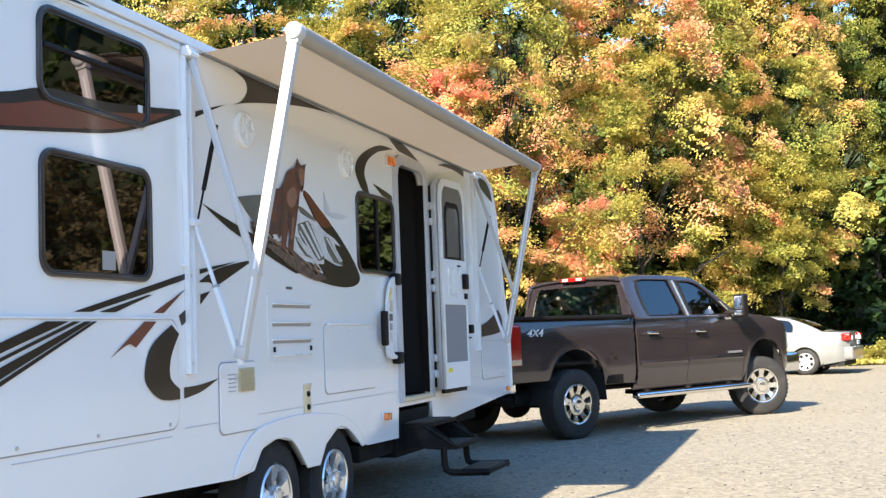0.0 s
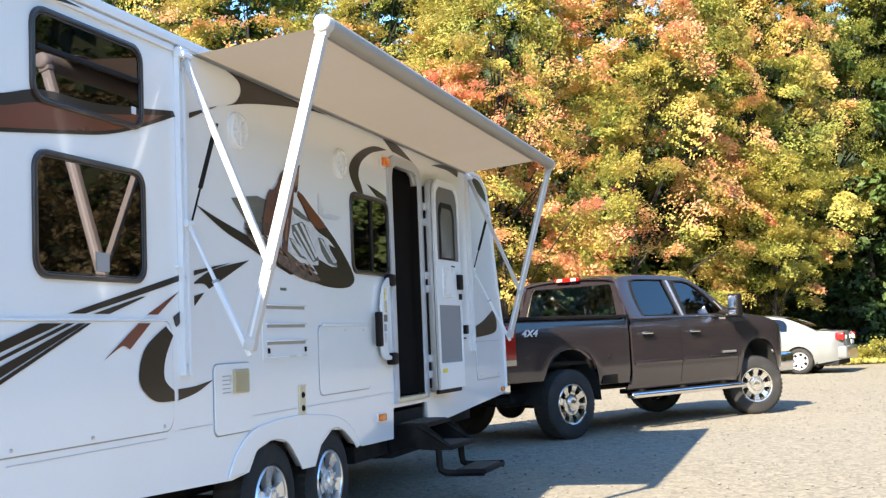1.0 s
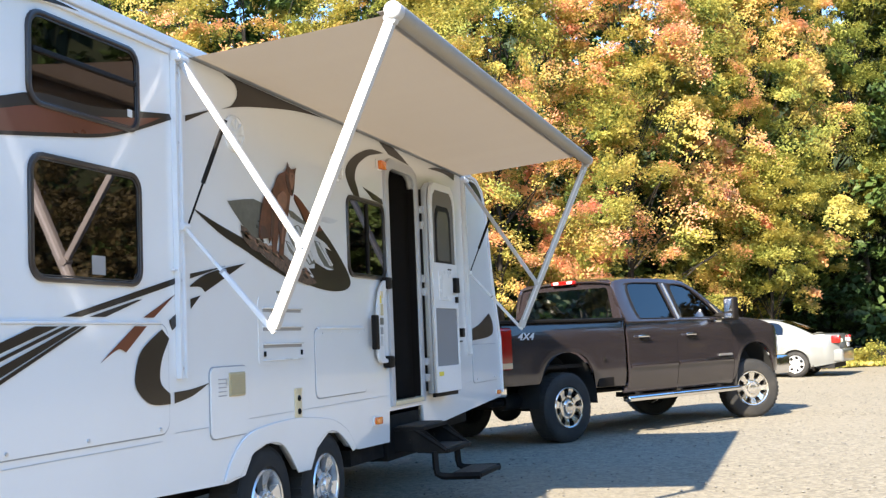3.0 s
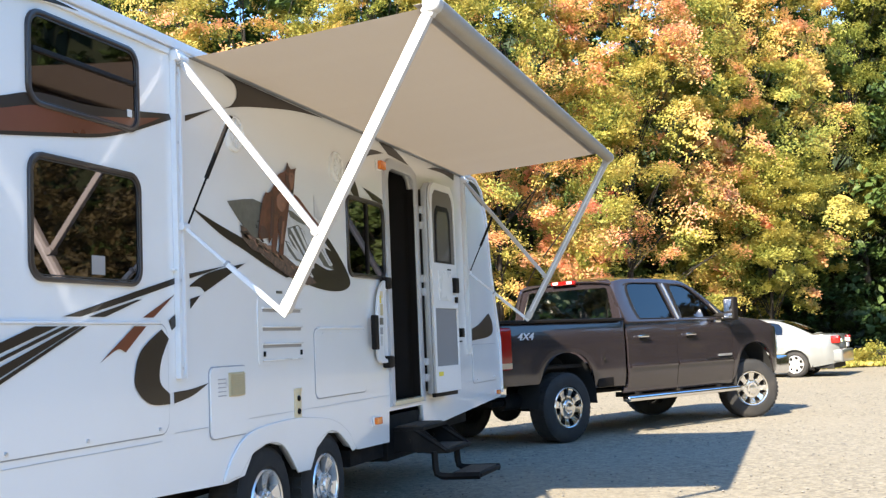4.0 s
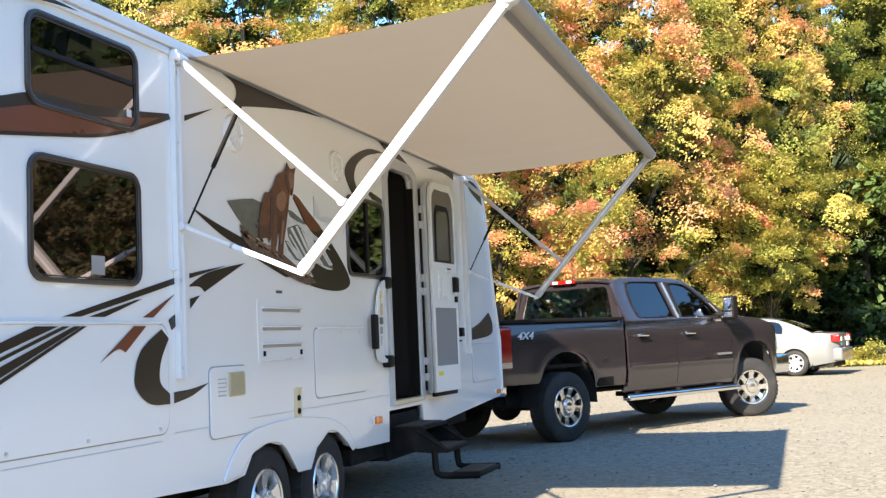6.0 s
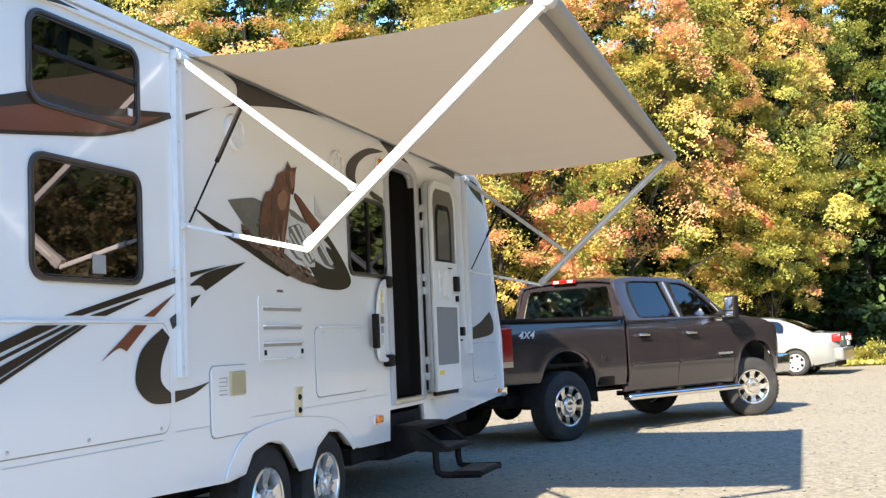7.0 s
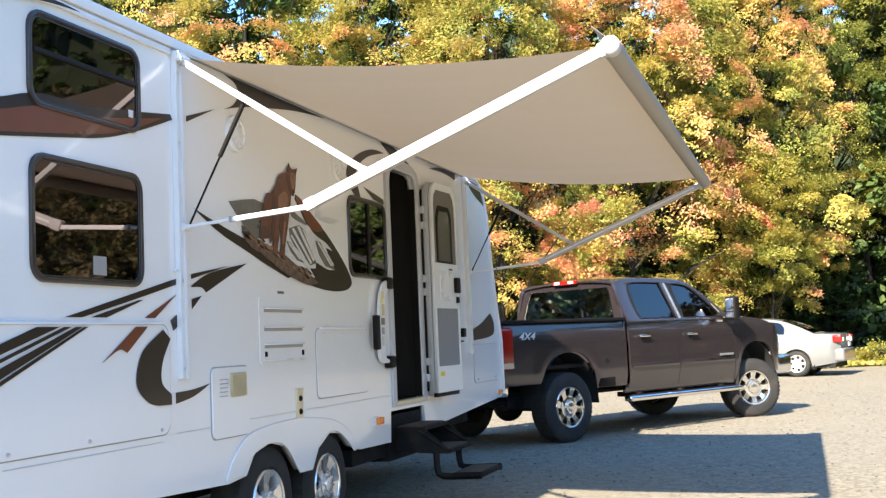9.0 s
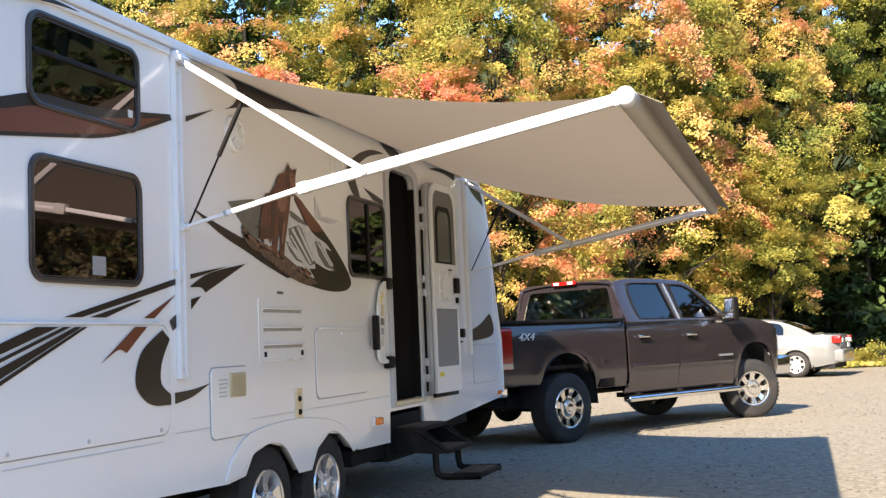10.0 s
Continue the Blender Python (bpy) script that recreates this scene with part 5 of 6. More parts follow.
        for x in (1.44, 2.44):
            h = part("door_handle", boxed(x - 0.11, x + 0.11, s * 1.0 - 0.014, s * 1.0 + 0.014, 1.185, 1.215, bevel=0.01), M_CHROME, tk, "chrome door handle")
            part("handle_pocket", boxed(x - 0.03, x + 0.13, s * 0.974 - 0.006, s * 0.974 + 0.006, 1.155, 1.225, bevel=0.005), M_BLACK, h)
        # side moulding and badge bars
        part("door_moulding", boxed(1.20, 2.15, s * 0.988 - 0.008, s * 0.988 + 0.008, 0.805, 0.855, bevel=0.006), M_PAINT, tk)
        part("door_moulding", boxed(2.19, 3.40, s * 0.988 - 0.008, s * 0.988 + 0.008, 0.805, 0.855, bevel=0.006), M_PAINT, tk)
        part("moulding_bright", boxed(2.75, 3.38, s * 0.998 - 0.002, s * 0.998 + 0.002, 0.852, 0.862), M_CHROME, tk)
        for k in range(7):
            part("badge_bar", boxed(3.07 + k * 0.046, 3.10 + k * 0.046, s * 0.985 - 0.006, s * 0.985 + 0.006, 0.887, 0.916), M_ALU, tk)
        # running board: flat bright tube
        rb = boxed(1.03, 3.45, s * 1.0 - 0.06, s * 1.0 + 0.06, 0.40, 0.47, bevel=0.03, seg=3)
        rbo = part("running_board", rb, M_CHROME, tk, "chrome running board")
        for x in (1.35, 2.2, 3.1):
            part("board_bracket", boxed(x - 0.03, x + 0.03, min(s * 0.6, s * 0.98), max(s * 0.6, s * 0.98), 0.44, 0.50), M_STEEL, rbo)
        part("step_pad", boxed(1.15, 3.35, s * 1.0 - 0.045, s * 1.0 + 0.045, 0.468, 0.476), M_BLACK, rbo)
        part("rocker", boxed(1.1, 3.46, s * 0.90 - 0.03, s * 0.90 + 0.03, 0.50, 0.62, bevel=0.02), M_PAINT, tk)
        for c, a in ((0.03, 0.50), (3.97, 0.46)):
            bm = bmesh.new()
            pts = [(c + a * math.cos(q) * 1.04, s * 0.60, 0.42 + 0.63 * math.sin(q)) for q in np.linspace(0, math.pi, 14)]
            inr = [bm.verts.new(q) for q in pts]
            outr = [bm.verts.new((q[0], s * 0.955, q[2])) for q in pts]
            for k in range(13):
                bm.faces.new((inr[k], inr[k + 1], outr[k + 1], outr[k]))
            bm.faces.new(inr)
            part("wheel_well", bm, M_WELL, tk)
        part("stone_guard", boxed(0.57, 0.86, s * 0.962 - 0.006, s * 0.962 + 0.006, 0.605, 0.72, bevel=0.01), M_BLACK, tk)
        if s < 0:
            part("fuel_label", boxed(0.66, 0.70, -0.992, -0.985, 0.93, 0.96), M_CHROME, tk)
    upright = Matrix(((1, 0, 0, -0.68), (0, 0, -1, -0.982), (0, 1, 0, 1.215), (0, 0, 0, 1)))
    writing("lettering", "4X4", 0.112, M_SNOW, tk, upright @ Matrix.Scale(1.35, 4, (1, 0, 0)))
    # underside
    part("frame_rails", boxed(-1.1, 4.6, -0.45, 0.45, 0.50, 0.64), M_STEEL, tk)
    part("cab_floor", boxed(1.1, 3.5, -0.88, 0.88, 0.55, 0.66), M_STEEL, tk)
    part("engine_bay", boxed(3.5, 4.55, -0.62, 0.62, 0.45, 1.18), M_WELL, tk)
    part("rear_axle", tube(bmesh.new(), (0, -0.75, 0.405), (0, 0.75, 0.405), 0.06), M_STEEL, tk)
    bm = bmesh.new()
    bmesh.ops.create_uvsphere(bm, u_segments=16, v_segments=10, radius=0.19, matrix=Matrix.Translation((0, 0.05, 0.405)))
    part("differential", bm, M_STEEL, tk)
    part("front_axle", tube(bmesh.new(), (WB, -0.7, 0.40), (WB, 0.7, 0.40), 0.05), M_STEEL, tk)
    bm = bmesh.new()
    tube(bm, (-0.95, -0.62, 0.50), (0.6, -0.60, 0.52), 0.045)
    tube(bm, (-0.75, -0.6, 0.5), (-0.3, -0.6, 0.51), 0.095)
    part("exhaust", bm, M_STEEL, tk, "dark exhaust pipe and silencer")
    part("spare_tyre", lathe(bmesh.new(), [(0.2, 0.0), (0.38, 0.02), (0.40, 0.1), (0.38, 0.2), (0.2, 0.22)], (0, 0, 0), 28), M_RUBBER, tk).matrix_basis = pose(-0.62, 0.05, 0.62, 90, 0, 0)
    # seats and wheel seen through the glass
    for x, y, w in ((2.30, -0.40, 0.26), (2.30, 0.40, 0.26), (1.38, -0.46, 0.28), (1.38, 0.46, 0.28)):
        seat = part("seat_back", boxed(x - 0.09, x + 0.09, y - w, y + w, 0.8, 1.42, bevel=0.05), M_SEAT, tk, "tan leather seat")
        part("headrest", boxed(x - 0.06, x + 0.06, y - 0.15, y + 0.15, 1.44, 1.62, bevel=0.045), M_SEAT, seat)
    part("rear_bench", boxed(1.3, 1.9, -0.74, 0.74, 0.75, 1.0, bevel=0.05), M_SEAT, tk)
    part("dashboard", boxed(3.0, 3.45, -0.82, 0.82, 1.0, 1.37, bevel=0.06), M_BLACK, tk)
    bm = bmesh.new()
    lathe(bm, [(0.17, -0.015), (0.19, 0), (0.17, 0.015)], n=24)
    part("steering_wheel", bm, M_BLACK, tk).matrix_basis = pose(2.85, 0.40, 1.30, 0, 0, 70)
    # wheels; the front pair is steered to the right
    wheel = road_wheel("wheel", 0.408, 0.27, 0.245, 8, M_RUBBER, M_DULLRIM, holes=True)
    wheel.parent = tk
    tagged(wheel, "black tyre on chrome eight-spoke wheel")
    wheel.matrix_basis = pose(0, -0.985, 0.405, 0, 12, 0)
    steer = Matrix.Translation((WB, -0.87, 0.405)) @ Matrix.Rotation(radians(-29), 4, "Z") @ Matrix.Translation((0, -0.115, 0))
    copy_thing(wheel, steer)
    copy_thing(wheel, pose(0, 0.985, 0.405, 0, 0, 180))
    copy_thing(wheel, Matrix.Translation((WB, 0.87, 0.405)) @ Matrix.Rotation(radians(151), 4, "Z") @ Matrix.Translation((0, -0.115, 0)))
    return tk


pickup_truck()


def sedan():
    """A parked saloon; its left side looks at the camera's side of the lot."""
    # local x forward, origin on the ground under the rear axle
    car = thing("sedan_car", (30.04, -2.94, 0), "silver-white parked sedan car at the wood's edge", "car", turn=78)
    WB, W = 2.62, 0.87

    def arch(x, c):
        u = abs((x - c) / 0.36)
        return 0.30 + 0.37 * (1 - u * u) ** 0.5 if u < 1 else 0.0

    def bottom(x):
        return max(0.24 + 0.10 * max(0, (-0.45 - x) / 0.6) + 0.05 * max(0, (x - 3.0) / 0.4), arch(x, 0), arch(x, WB))

    def top(x):
        if x < 0.2:
            return 1.01 - 0.02 * max(0, (-0.7 - x) / 0.4) ** 2
        return 1.0 - 0.03 * max(0, x - 2.2) - 0.12 * max(0, (x - 2.6) / 0.9) ** 2

    def face(x, z, s):
        y = W - 0.07 * max(0, (z - 0.72) / 0.3) ** 1.6 - 0.05 * max(0, (0.5 - z) / 0.25) ** 1.5
        for c in (0, WB):
            d = math.hypot(x - c, z - 0.30)
            y += 0.015 * math.exp(-((d - 0.39) / 0.05) ** 2)
        if x < -0.55:
            y -= 0.26 * ((-0.55 - x) / 0.5) ** 2.6
        if x > 2.9:
            y -= 0.26 * ((x - 2.9) / 0.55) ** 2.4
        return s * y
    for s in (-1, 1):
        for name, x0, x1 in (("rear_quarter", -1.03, 0.42), ("rear_door", 0.43, 1.32), ("front_door", 1.33, 2.32), ("front_wing", 2.33, 3.46)):
            part(name, skin(x0, x1, bottom, top, lambda x, z: face(x, z, s), 0.02, 0.04, 12), M_SILVER, car)
    roofline = [(-0.50, 1.02), (-0.10, 1.20), (0.35, 1.37), (0.8, 1.435), (1.3, 1.44), (1.7, 1.40), (2.1, 1.25), (2.55, 1.02)]
    for s in (-1, 1):
        mm = Matrix(((1, 0, 0, 0), (0, 1, -0.50 * s, s * (0.80 + 0.50 * 1.0)), (0, 0, 1, 0), (0, 0, 0, 1)))
        out = flow([(-0.50, 0.99, 1), *roofline[1:-1], (2.55, 0.99, 1)])
        w1 = flow([(0.28, 1.04, 1), (0.30, 1.22), (0.50, 1.345), (1.20, 1.375, 1), (1.24, 1.04, 1)])
        w2 = flow([(1.32, 1.04, 1), (1.30, 1.375, 1), (1.62, 1.34), (1.95, 1.20), (2.22, 1.04, 1)])
        sd = link_mesh("cabin_side", plate([out, w1, w2], -0.015, 0.015, mm, bevel=0.004), M_SILVER, car, "", True)
        for w in (w1, w2):
            link_mesh("side_glass", plate([w], -0.002, 0.002, mm), M_GLASSV, sd).visible_shadow = False

    def cross(u, v, pts=roofline):
        i = min(len(pts) - 2, int(u * (len(pts) - 1)))
        f = u * (len(pts) - 1) - i
        x, z = pts[i][0] + (pts[i + 1][0] - pts[i][0]) * f, pts[i][1] + (pts[i + 1][1] - pts[i][1]) * f
        return (x, v * (0.80 - 0.50 * (z - 1.0)), z + 0.03 * (1 - v * v))
    vs = np.linspace(-1, 1, 9)
    part("rear_screen", sheet(np.linspace(0.02, 0.29, 8), vs, cross, 0.004), M_GLASSV, car, "sloping rear window").visible_shadow = False
    part("roof", sheet(np.linspace(0.29, 0.70, 14), vs, cross, 0.01), M_SILVER, car)
    part("windscreen", sheet(np.linspace(0.70, 0.99, 8), vs, cross, 0.004), M_GLASSV, car).visible_shadow = False
    part("boot_lid", sheet(np.linspace(0, 1, 8), vs, lambda u, v: (-1.02 + 0.60 * u + 0.05 * v * v * (1 - u), v * (0.64 + 0.16 * min(1, u * 2)), 0.995 + 0.03 * u + 0.03 * (1 - v * v)), 0.01), M_SILVER, car)
    part("bonnet", sheet(np.linspace(0, 1, 8), vs, lambda u, v: (2.45 + 0.98 * u - 0.08 * v * v * u, v * (0.80 - 0.20 * u * u), 1.01 - 0.16 * u * u + 0.03 * (1 - v * v)), 0.01), M_SILVER, car)
    part("boot_panel", sheet(np.linspace(0, 1, 6), vs, lambda u, v: (-1.06 + 0.03 * u + 0.10 * v * v, v * 0.68, 0.60 + 0.42 * u), 0.01), M_SILVER, car)
    part("rear_bumper", boxed(-1.12, -0.78, -0.76, 0.76, 0.34, 0.66, bevel=0.07, seg=3), M_SILVER, car)
    part("front_bumper", boxed(3.1, 3.5, -0.74, 0.74, 0.26, 0.66, bevel=0.08, seg=3), M_SILVER, car)
    for s in (-1, 1):
        tl = part("tail_light", boxed(-1.075, -0.86, s * 0.70 - 0.10, s * 0.70 + 0.10, 0.80, 0.98, bevel=0.04, seg=3), M_RED, car, "red tail light")
        part("tail_clear", boxed(-1.09, -0.98, s * 0.52 - 0.07, s * 0.52 + 0.07, 0.82, 0.92, bevel=0.02), M_CLEARL, tl)
        for c in (0, WB):
            part("wheel_well", boxed(c - 0.33, c + 0.33, min(s * 0.5, s * 0.80), max(s * 0.5, s * 0.80), 0.3, 0.68), M_WELL, car)
    part("plate_bar", boxed(-1.125, -1.11, -0.15, 0.15, 0.70, 0.80), M_PAPER, car)
    part("underbody", boxed(-0.9, 3.2, -0.75, 0.75, 0.20, 0.32), M_WELL, car)
    part("mud_flap", boxed(-0.42, -0.40, 0.66, 0.84, 0.15, 0.35), M_BLACK, car)
    for x, y in ((1.0, -0.35), (1.0, 0.35), (0.2, -0.35), (0.2, 0.35)):
        part("seat_back", boxed(x - 0.08, x + 0.08, y - 0.24, y + 0.24, 0.5, 1.1, bevel=0.05), M_BLACK, car)
    wheel = road_wheel("wheel", 0.315, 0.2, 0.215, 7, M_RUBBER, M_SILVERRIM, holes=True)
    wheel.parent = car
    tagged(wheel, "car wheel with silver cover")
    wheel.matrix_basis = pose(0, 0.86, 0.315, 0, 0, 180)
    for x, s in ((WB, 1), (0, -1), (WB, -1)):
        copy_thing(wheel, pose(x, s * 0.86, 0.315, 0, 0, 180 if s > 0 else 0))
    return car


sedan()


# ---------------------------------------------------------------- trees
def leaf_material(name, stops, translucent=0.3):
    m = bpy.data.materials.new(name)
    m.use_nodes = True
    n, link = m.node_tree.nodes, m.node_tree.links.new
    b, out = n["Principled BSDF"], n["Material Output"]
    at = n.new("ShaderNodeAttribute")
    at.attribute_name = "tint"
    ramp = n.new("ShaderNodeValToRGB")
    cr = ramp.color_ramp
    while len(cr.elements) < len(stops):
        cr.elements.new(0.5)
    for e, (p, c) in zip(cr.elements, stops):
        e.position, e.color = p, (*c, 1)
    link(at.outputs["Fac"], ramp.inputs[0])
    link(ramp.outputs[0], b.inputs["Base Color"])
    b.inputs["Roughness"].default_value = 0.55
    b.inputs["Specular IOR Level"].default_value = 0.3
    tr, mx = n.new("ShaderNodeBsdfTranslucent"), n.new("ShaderNodeMixShader")
    link(ramp.outputs[0], tr.inputs["Color"])
    mx.inputs[0].default_value = translucent
    link(b.outputs[0], mx.inputs[1])
    link(tr.outputs[0], mx.inputs[2])
    link(mx.outputs[0], out.inputs["Surface"])
    return m


M_LEAF = leaf_material("autumn_maple_leaves", [(0.0, (0.07, 0.125, 0.035)), (0.22, (0.25, 0.275, 0.06)), (0.42, (0.42, 0.375, 0.088)),
                                               (0.60, (0.54, 0.42, 0.12)), (0.76, (0.74, 0.39, 0.19)), (1.0, (0.80, 0.29, 0.22))], 0.45)
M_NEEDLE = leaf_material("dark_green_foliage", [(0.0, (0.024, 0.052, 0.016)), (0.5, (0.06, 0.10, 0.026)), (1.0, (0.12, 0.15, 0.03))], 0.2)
M_RUSSET = leaf_material("russet_foliage", [(0.0, (0.024, 0.029, 0.012)), (0.5, (0.066, 0.060, 0.027)), (1.0, (0.135, 0.112, 0.05))], 0.2)
M_TRUNK = mat("grey_brown_bark", (0.020, 0.016, 0.012), rough=0.9, vary=0.45, scale=7, grain=0.6, grain_scale=45, bump=0.8, bump_scale=28)


def leaves_mesh(name, pos, normal, size, tint, rng):
    """Many small folded leaves: a kite of two triangles each, with its own tint."""
    n = len(pos)
    ref = rng.normal(size=(n, 3))
    u = np.cross(normal, ref)
    u /= np.linalg.norm(u, axis=1)[:, None] + 1e-9
    v = np.cross(normal, u)
    s = size[:, None]
    fold = normal * s * (0.18 + 0.2 * rng.random((n, 1)))
    quad = np.stack([pos - u * s, pos - v * s * 0.62 + fold, pos + u * s * 1.05, pos + v * s * 0.62 + fold], axis=1).reshape(-1, 3)
    me = bpy.data.meshes.new(name)
    me.vertices.add(n * 4)
    me.vertices.foreach_set("co", quad.astype(np.float32).ravel())
    idx = np.arange(n * 4, dtype=np.int32).reshape(n, 4)
    tri = np.stack([idx[:, [0, 1, 2]], idx[:, [0, 2, 3]]], axis=1).reshape(-1)
    me.loops.add(n * 6)
    me.loops.foreach_set("vertex_index", tri.astype(np.int32))
    me.polygons.add(n * 2)
    me.polygons.foreach_set("loop_start", np.arange(0, n * 6, 3, dtype=np.int32))
    at = me.attributes.new("tint", "FLOAT", "POINT")
    at.data.foreach_set("value", np.repeat(tint, 4).astype(np.float32))
    me.update()
    return me


def tree(at, height, spread, low, leaves, label, hue=0.45, tip=0.3, leaf=0.039, clusters=150, seed=1, material=None, name="maple_tree", lean=(0, 0), slim=1.0, lit=1.0):
    """Tapered trunk and limbs, and a crown of leafy sprays at the limb ends. low: height at which the crown begins;
    lit: above 1, more boughs on the open side of the lot."""
    rng = np.random.default_rng(seed)
    tr = thing(name, at, label, "tree", "forest edge")
    wood = bmesh.new()
    r0 = 0.0068 * height + 0.03
    bend = rng.normal(size=2) * 0.25
    axis = [Vector((lean[0] * s + bend[0] * math.sin(s * 3), lean[1] * s + bend[1] * math.sin(s * 2.2), height * 0.93 * s)) for s in np.linspace(0, 1, 9)]
    for i in range(8):
        tube(wood, axis[i], axis[i + 1], r0 * (1 - i / 8.6), r0 * (1 - (i + 1) / 8.6), n=9)
    # cluster centres: on an uneven shell and inside
    cz = low + (height - low) * (rng.random(clusters) ** 0.85)
    frac = (cz - low) / (height - low)
    env = spread * np.clip(np.sin(np.pi * (0.16 + 0.80 * frac)), 0.12, 1) ** 0.75 * slim
    ang = np.pi + (rng.random(clusters) ** lit * np.where(rng.random(clusters) < 0.5, 1, -1)) * np.pi
    lump = 1 + 0.28 * np.sin(ang * 3 + seed) * np.sin(frac * 9 + seed * 2)
    rad = env * lump * np.sqrt(0.30 + 0.70 * rng.random(clusters))
    ax = np.array([axis[min(8, int(f * 8))][:2] for f in np.clip(cz / height, 0, 1)])
    cen = np.stack([ax[:, 0] + rad * np.cos(ang), ax[:, 1] + rad * np.sin(ang), cz], axis=1)
    for c in cen[:: max(1, clusters // 34)]:
        k = min(7, max(1, int((c[2] * 0.8 - 0.4) / height * 8)))
        a = axis[k]
        mid = a.lerp(Vector(c), 0.5) + Vector((0, 0, 0.25))
        tube(wood, a, mid, r0 * 0.32 * (1 - k / 10), r0 * 0.2 * (1 - k / 10), n=6, caps=False)
        tube(wood, mid, Vector(c), r0 * 0.2 * (1 - k / 10), 0.012, n=5, caps=False)
    part("trunk", wood, M_TRUNK, tr, "grey-brown trunk and limbs")
    per = np.maximum(8, rng.gamma(5.0, leaves / clusters / 5.0, clusters).astype(int))
    cid = np.repeat(np.arange(clusters), per)
    n = len(cid)
    # each spray is a flat, drooping fan of twigs that faces out and up and narrows to its tip
    long = (0.62 + 0.75 * rng.random(clusters)) * (0.55 + 0.45 * spread / 3.5)
    swing = ang + rng.normal(size=clusters) * 0.75
    rise = 0.05 + 0.55 * rng.random(clusters)
    axis_c = np.stack([np.cos(swing), np.sin(swing), rise], axis=1)
    axis_c /= np.linalg.norm(axis_c, axis=1)[:, None]
    face_c = np.stack([np.cos(ang) * 0.75, np.sin(ang) * 0.75, np.full(clusters, 0.85)], axis=1) + rng.normal(size=(clusters, 3)) * 0.22
    face_c -= axis_c * np.sum(face_c * axis_c, axis=1)[:, None]
    face_c /= np.linalg.norm(face_c, axis=1)[:, None]
    side_c = np.cross(face_c, axis_c)
    tw = 9
    twig = rng.integers(0, tw, n)
    root = (np.linspace(0, 0.72, tw)[None, :] + rng.normal(size=(clusters, tw)) * 0.05)[cid, twig]
    fan = (np.where(np.arange(tw) % 2, 1, -1)[None, :] * (0.45 + 0.5 * rng.random((clusters, tw))))[cid, twig]
    fan[twig == tw - 1] *= 0.1
    reach = (1 - root) * (0.55 + 0.3 * rng.random(n))
    s = rng.random(n) ** 0.8 * reach
    along, across = root + s * np.cos(fan), s * np.sin(fan)
    R = long[cid][:, None] * 1.25
    pos = cen[cid] + R * (axis_c[cid] * (along - 0.35)[:, None] + side_c[cid] * across[:, None])
    pos += rng.normal(size=(n, 3)) * R * 0.035 + face_c[cid] * rng.normal(size=(n, 1)) * R * 0.05
    pos[:, 2] -= (0.22 * R[:, 0]) * (along ** 2 + 1.6 * across ** 2)
    nor = face_c[cid] + rng.normal(size=(n, 3)) * 0.34
    nor /= np.linalg.norm(nor, axis=1)[:, None]
    size = leaf * (0.6 + 0.7 * rng.random(n))
    shell = np.clip(rad / (env + 1e-6), 0, 1.3)
    # warm patches that run over several sprays, warmest at the twig ends
    q = cen * 0.42 + seed * 3.1
    patch = np.array([noise.noise(Vector(c)) for c in q])
    warm = np.clip(patch * 1.3 + 0.04, -0.10, 0.26) * min(1.0, tip / 0.45)
    base_c = hue + 0.16 * (shell - 0.8) + warm + rng.normal(size=clusters) * 0.045
    edge = np.clip(along + 0.5 * np.abs(across) - 0.45, -0.4, 0.6)
    tint = base_c[cid] + (0.06 + 0.8 * tip) * edge + rng.normal(size=n) * 0.028
    me = leaves_mesh("crown", pos, nor, size, np.clip(tint, 0, 1), rng)
    crown = link_mesh("crown", me, material or M_LEAF, tr)
    tagged(crown, kind="stuff")
    return tr


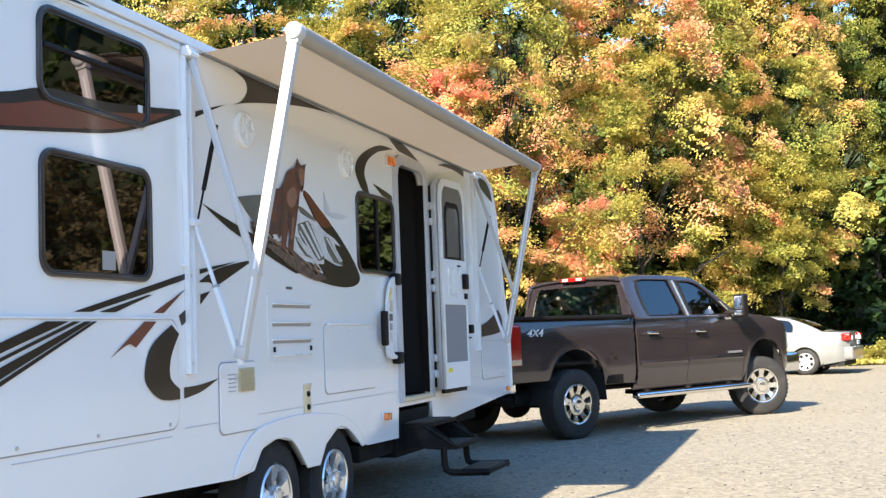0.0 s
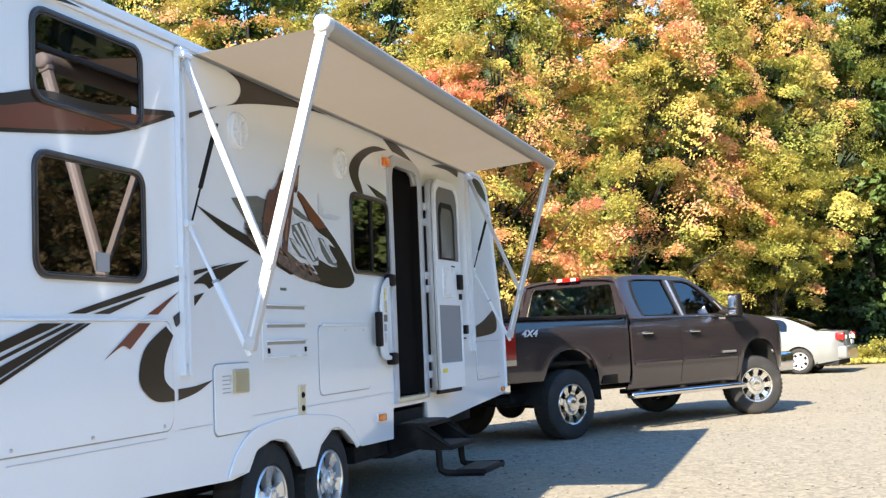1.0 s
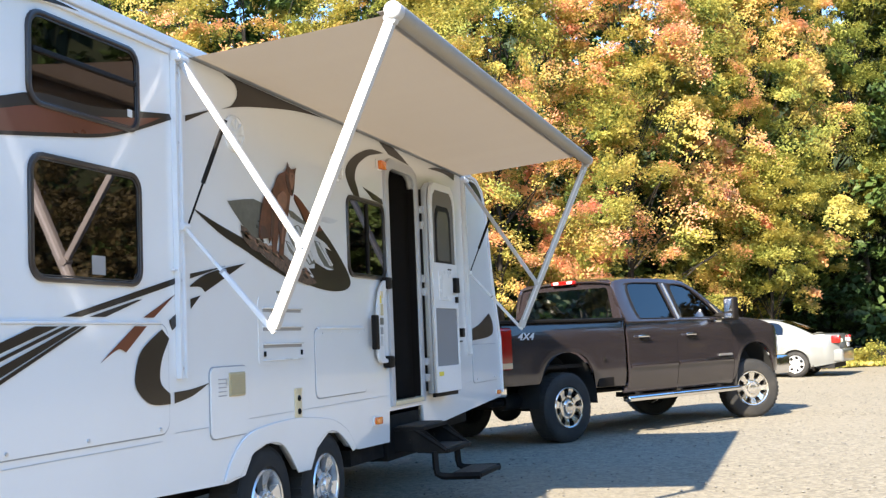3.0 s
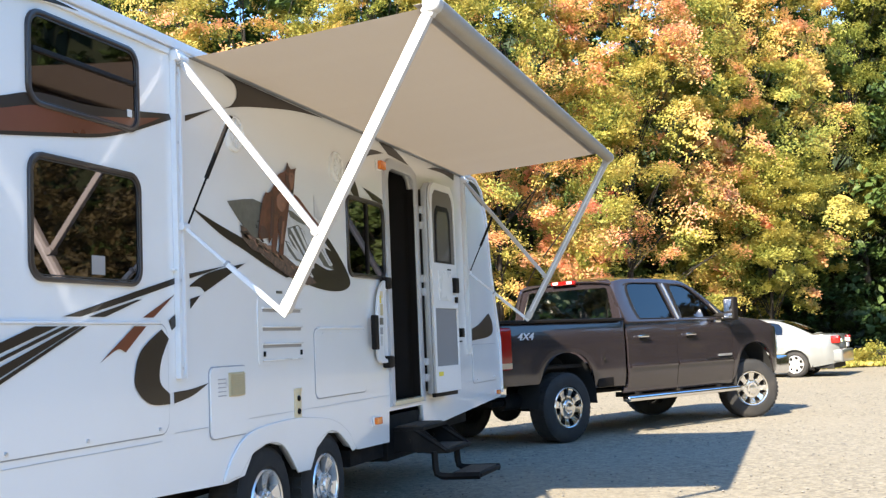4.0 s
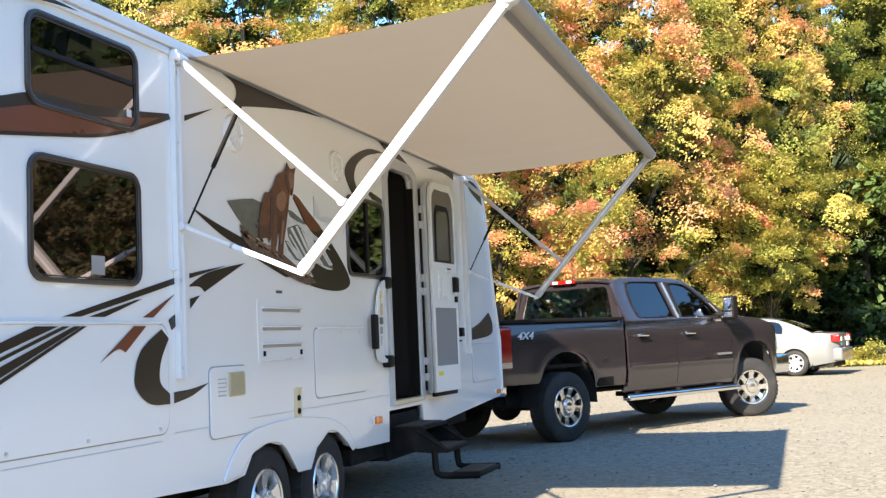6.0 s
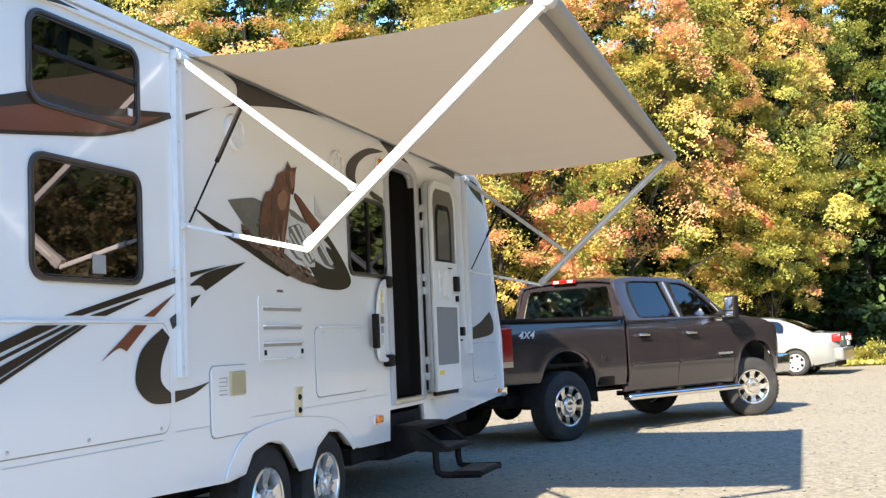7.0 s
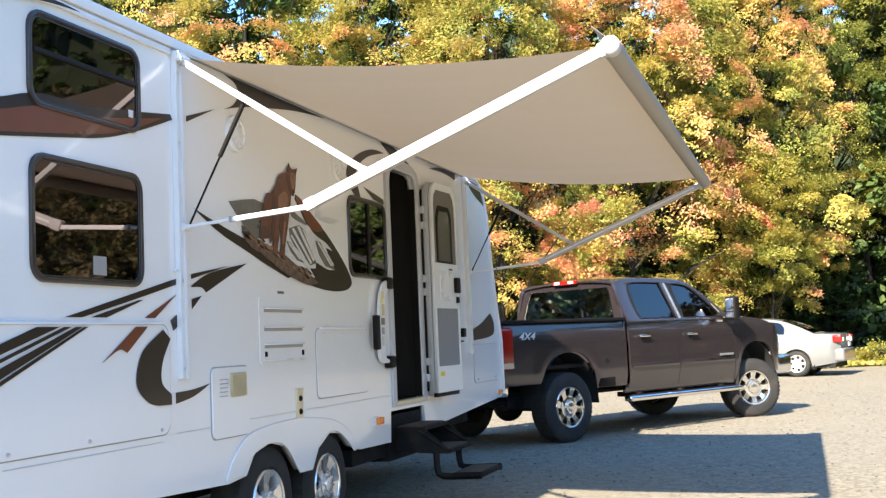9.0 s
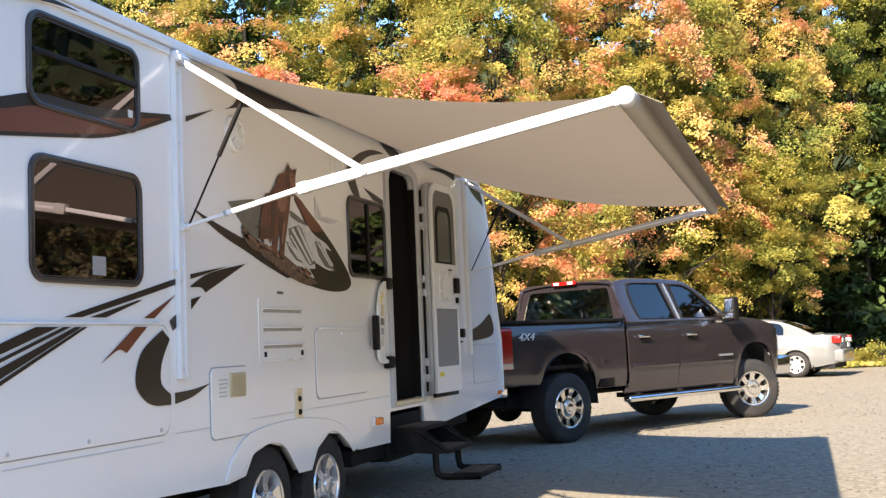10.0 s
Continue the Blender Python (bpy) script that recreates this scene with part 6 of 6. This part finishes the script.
def forest():
    green, gold = "green and yellow maple tree at the lot edge", "tall maple tree with yellow autumn leaves"
    pink = "broad maple tree with pink and orange leaf tips"
    dark = "tall dark green conifer behind the maples"
    # the lit edge of the wood, from the far right to the left
    rows = [
        ((42.0, -8.8, 0), 14.0, 3.6, 5.0, 40000, green, 0.20, 0.08, 11),
        ((40.6, -5.3, 0), 14.5, 3.6, 4.3, 54000, green, 0.25, 0.20, 12),
        ((35.0, -1.0, 0), 13.5, 2.9, 1.8, 54000, gold, 0.28, 0.48, 13),
        ((31.5, 1.6, 0), 12.5, 3.6, 1.0, 54000, pink, 0.34, 0.56, 14),
        ((29.0, 4.6, 0), 11.5, 3.4, 0.6, 52000, pink, 0.34, 0.58, 15),
        ((29.5, 7.8, 0), 13.5, 3.6, 1.0, 42000, gold, 0.34, 0.36, 16),
        ((27.0, 10.8, 0), 13.0, 3.6, 1.2, 32000, pink, 0.30, 0.46, 17),
        ((25.5, 14.2, 0), 12.5, 3.4, 1.6, 24000, gold, 0.27, 0.22, 18),
        ((23.5, 17.8, 0), 10.5, 3.2, 2.0, 15000, gold, 0.26, 0.22, 19),
    ]
    for at, h, w, low, n, label, hue, tip, seed in rows:
        tree(at, h, w, low, int(n * 2.45), label, hue, tip, leaf=0.040, seed=seed, clusters=int(n / 140), lit=1.7)
    tree((34.3, -2.1, 0), 6.4, 2.2, 2.3, 44000, "young maple tree with yellow-green leaves", 0.27, 0.14, leaf=0.040, seed=33, clusters=110, lit=1.7)
    for at, h, low, seed in (((24.5, 9.1, 0), 7.9, 6.2, 34), ((26.0, 5.1, 0), 7.6, 5.6, 35)):
        tree(at, h, 0.6, low, 4800, "young maple tree with bright red leaves", 0.84, 0.25, leaf=0.036, seed=seed, clusters=17, lit=1.5)
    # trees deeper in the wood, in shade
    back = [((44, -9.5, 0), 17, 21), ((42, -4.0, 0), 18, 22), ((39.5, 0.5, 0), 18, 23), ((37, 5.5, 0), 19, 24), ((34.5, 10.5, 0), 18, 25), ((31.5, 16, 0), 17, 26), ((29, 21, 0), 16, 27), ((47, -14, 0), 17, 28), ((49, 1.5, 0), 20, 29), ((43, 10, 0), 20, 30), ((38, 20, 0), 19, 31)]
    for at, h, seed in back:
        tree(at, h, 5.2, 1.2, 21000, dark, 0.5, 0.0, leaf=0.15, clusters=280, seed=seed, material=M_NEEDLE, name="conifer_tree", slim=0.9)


forest()


def opposite_trees():
    """The woods round the other sides of the lot, which the windows and glossy walls mirror."""
    label = "green and yellow tree across the lot"
    for k in range(12):
        tree((10 + k * 4.8, -21 - 2.0 * math.sin(k * 1.7), 0), (7.5 if k in (1, 2, 3, 4) else 12) + 1.5 * math.sin(k * 2.3), 4.2, 0.3, 10000, label, 0.75, 0.0, leaf=0.10, clusters=190, seed=60 + k, material=M_RUSSET)
    for k in range(9):
        tree((0 + k * 8.5, -30, 0), (9.5 if k in (2, 3, 4) else 17) + 1.5 * math.sin(k * 2.9), 5.2, 0.5, 6500, label, 0.4, 0.0, leaf=0.24, clusters=130, seed=160 + k, material=M_NEEDLE, name="conifer_tree")
    for k in range(8):
        tree((-14 + k * 5.5, 20 + 2 * math.sin(k * 1.3), 0), (9.0 if k in (3, 4) else 11.5) + 1.5 * math.sin(k * 2.7), 4.4, 0.3, 8000, label, 0.35, 0.0, material=M_RUSSET, leaf=0.15, clusters=150, seed=180 + k)
    for k in range(9):
        tree((-16 + k * 5.5, 27, 0), 15 + 1.5 * math.sin(k * 2.2), 5.0, 0.3, 6500, label, 0.3, 0.0, leaf=0.17, clusters=120, seed=220 + k, material=M_NEEDLE, name="conifer_tree")
    for k in range(7):
        tree((-48 + 3 * math.sin(k * 2.0), -30 + 10 * k, 0), 12, 5.5, 0.3, 3500, label, 0.25, 0.1, leaf=0.28, clusters=70, seed=200 + k)


opposite_trees()


def understory():
    """Dense bushes under and behind the trees, their green darkened for the shade there, and the forest floor."""
    bm = bmesh.new()
    edge = [(60, -16), (41.5, -10.5), (37.5, -6), (35.5, -2.5), (32.5, 1.5), (30, 5), (28, 9), (26, 13), (23, 18), (18, 26), (40, 70), (140, 70), (140, -60), (70, -40)]
    top = [bm.verts.new((x, y, 0.05)) for x, y in edge]
    low = [bm.verts.new((x, y, -0.05)) for x, y in edge]
    bm.faces.new(top)
    for i in range(len(edge)):
        j = (i + 1) % len(edge)
        bm.faces.new((low[i], low[j], top[j], top[i]))
    bmesh.ops.recalc_face_normals(bm, faces=bm.faces)
    tagged(link_mesh("forest_floor", bm, M_DUFF), "dark leaf litter under the trees", "ground", kind="structure")
    label = "dense green bush under the trees, darkened to stand for shade"
    # low tint on dark foliage puts the hollow's shade into the leaf colour
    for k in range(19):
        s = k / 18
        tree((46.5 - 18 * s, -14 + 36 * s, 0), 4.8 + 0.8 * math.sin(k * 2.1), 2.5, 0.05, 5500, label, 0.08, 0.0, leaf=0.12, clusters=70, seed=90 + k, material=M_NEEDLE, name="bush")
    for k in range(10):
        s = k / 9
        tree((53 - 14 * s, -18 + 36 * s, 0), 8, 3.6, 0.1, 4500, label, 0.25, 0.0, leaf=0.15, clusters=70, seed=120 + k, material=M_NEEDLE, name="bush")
    for at, h, w, n, hue, seed in (((36.6, -5.6, 0), 0.42, 1.0, 4200, 0.30, 141), ((37.6, -7.0, 0), 0.5, 1.2, 4200, 0.30, 143), ((36.4, -6.8, 0), 0.5, 1.0, 3000, 0.55, 144)):
        tree(at, h, w, 0.05, n, "low yellow-green shrub on the verge", hue, 0.1, leaf=0.045, clusters=36, seed=seed, name="shrub")


def distant_woods():
    """Backdrop sheets for the woods far behind the trees, all round the lot, with their shade in the colour."""
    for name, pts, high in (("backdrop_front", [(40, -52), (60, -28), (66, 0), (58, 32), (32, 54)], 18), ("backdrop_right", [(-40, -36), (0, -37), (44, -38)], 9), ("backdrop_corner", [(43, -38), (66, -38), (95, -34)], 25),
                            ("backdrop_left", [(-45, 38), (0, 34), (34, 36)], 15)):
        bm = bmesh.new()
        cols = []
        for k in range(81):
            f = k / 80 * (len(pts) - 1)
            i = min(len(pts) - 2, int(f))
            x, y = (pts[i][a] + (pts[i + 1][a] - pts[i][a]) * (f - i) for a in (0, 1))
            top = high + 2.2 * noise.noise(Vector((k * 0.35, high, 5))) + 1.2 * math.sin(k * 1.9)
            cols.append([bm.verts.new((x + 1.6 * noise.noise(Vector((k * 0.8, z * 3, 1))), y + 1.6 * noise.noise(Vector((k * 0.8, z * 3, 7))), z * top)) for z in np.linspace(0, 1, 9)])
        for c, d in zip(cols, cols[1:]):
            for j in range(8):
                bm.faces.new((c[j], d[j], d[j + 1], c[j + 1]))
        tagged(link_mesh(name, bm, M_WOODS), "backdrop sheet of distant woods, coloured dark for shade", "woods", kind="structure")


# near-black green carries the deep shade between distant trees
M_WOODS = mat("shade_dark_foliage", (0.022, 0.034, 0.014), rough=0.95, vary=0.7, scale=0.9, grain=0.6, grain_scale=5, bump=1.0, bump_scale=3)
distant_woods()

M_DUFF = mat("leaf_litter", (0.075, 0.055, 0.032), rough=0.95, vary=0.5, scale=3, grain=0.6, bump=0.6, bump_scale=20)
understory()


def verge_grass(count=16000):
    rng = np.random.default_rng(8)
    s = rng.random(count)
    x = 33.2 + 2.2 * rng.random(count) + 5.0 * s
    y = -1.0 - 10.5 * s + rng.normal(size=count) * 0.4
    pos = np.stack([x, y, 0.06 + 0.05 * rng.random(count)], axis=1)
    nor = rng.normal(size=(count, 3)) * np.array([1, 1, 0.25])
    nor /= np.linalg.norm(nor, axis=1)[:, None]
    me = leaves_mesh("verge_grass", pos, nor, 0.05 + 0.06 * rng.random(count), np.clip(0.42 + 0.12 * rng.normal(size=count), 0, 1), rng)
    tagged(link_mesh("verge_grass", me, M_LEAF), "sunlit yellow-green grass on the verge", "grass", kind="stuff")


verge_grass()


motions()
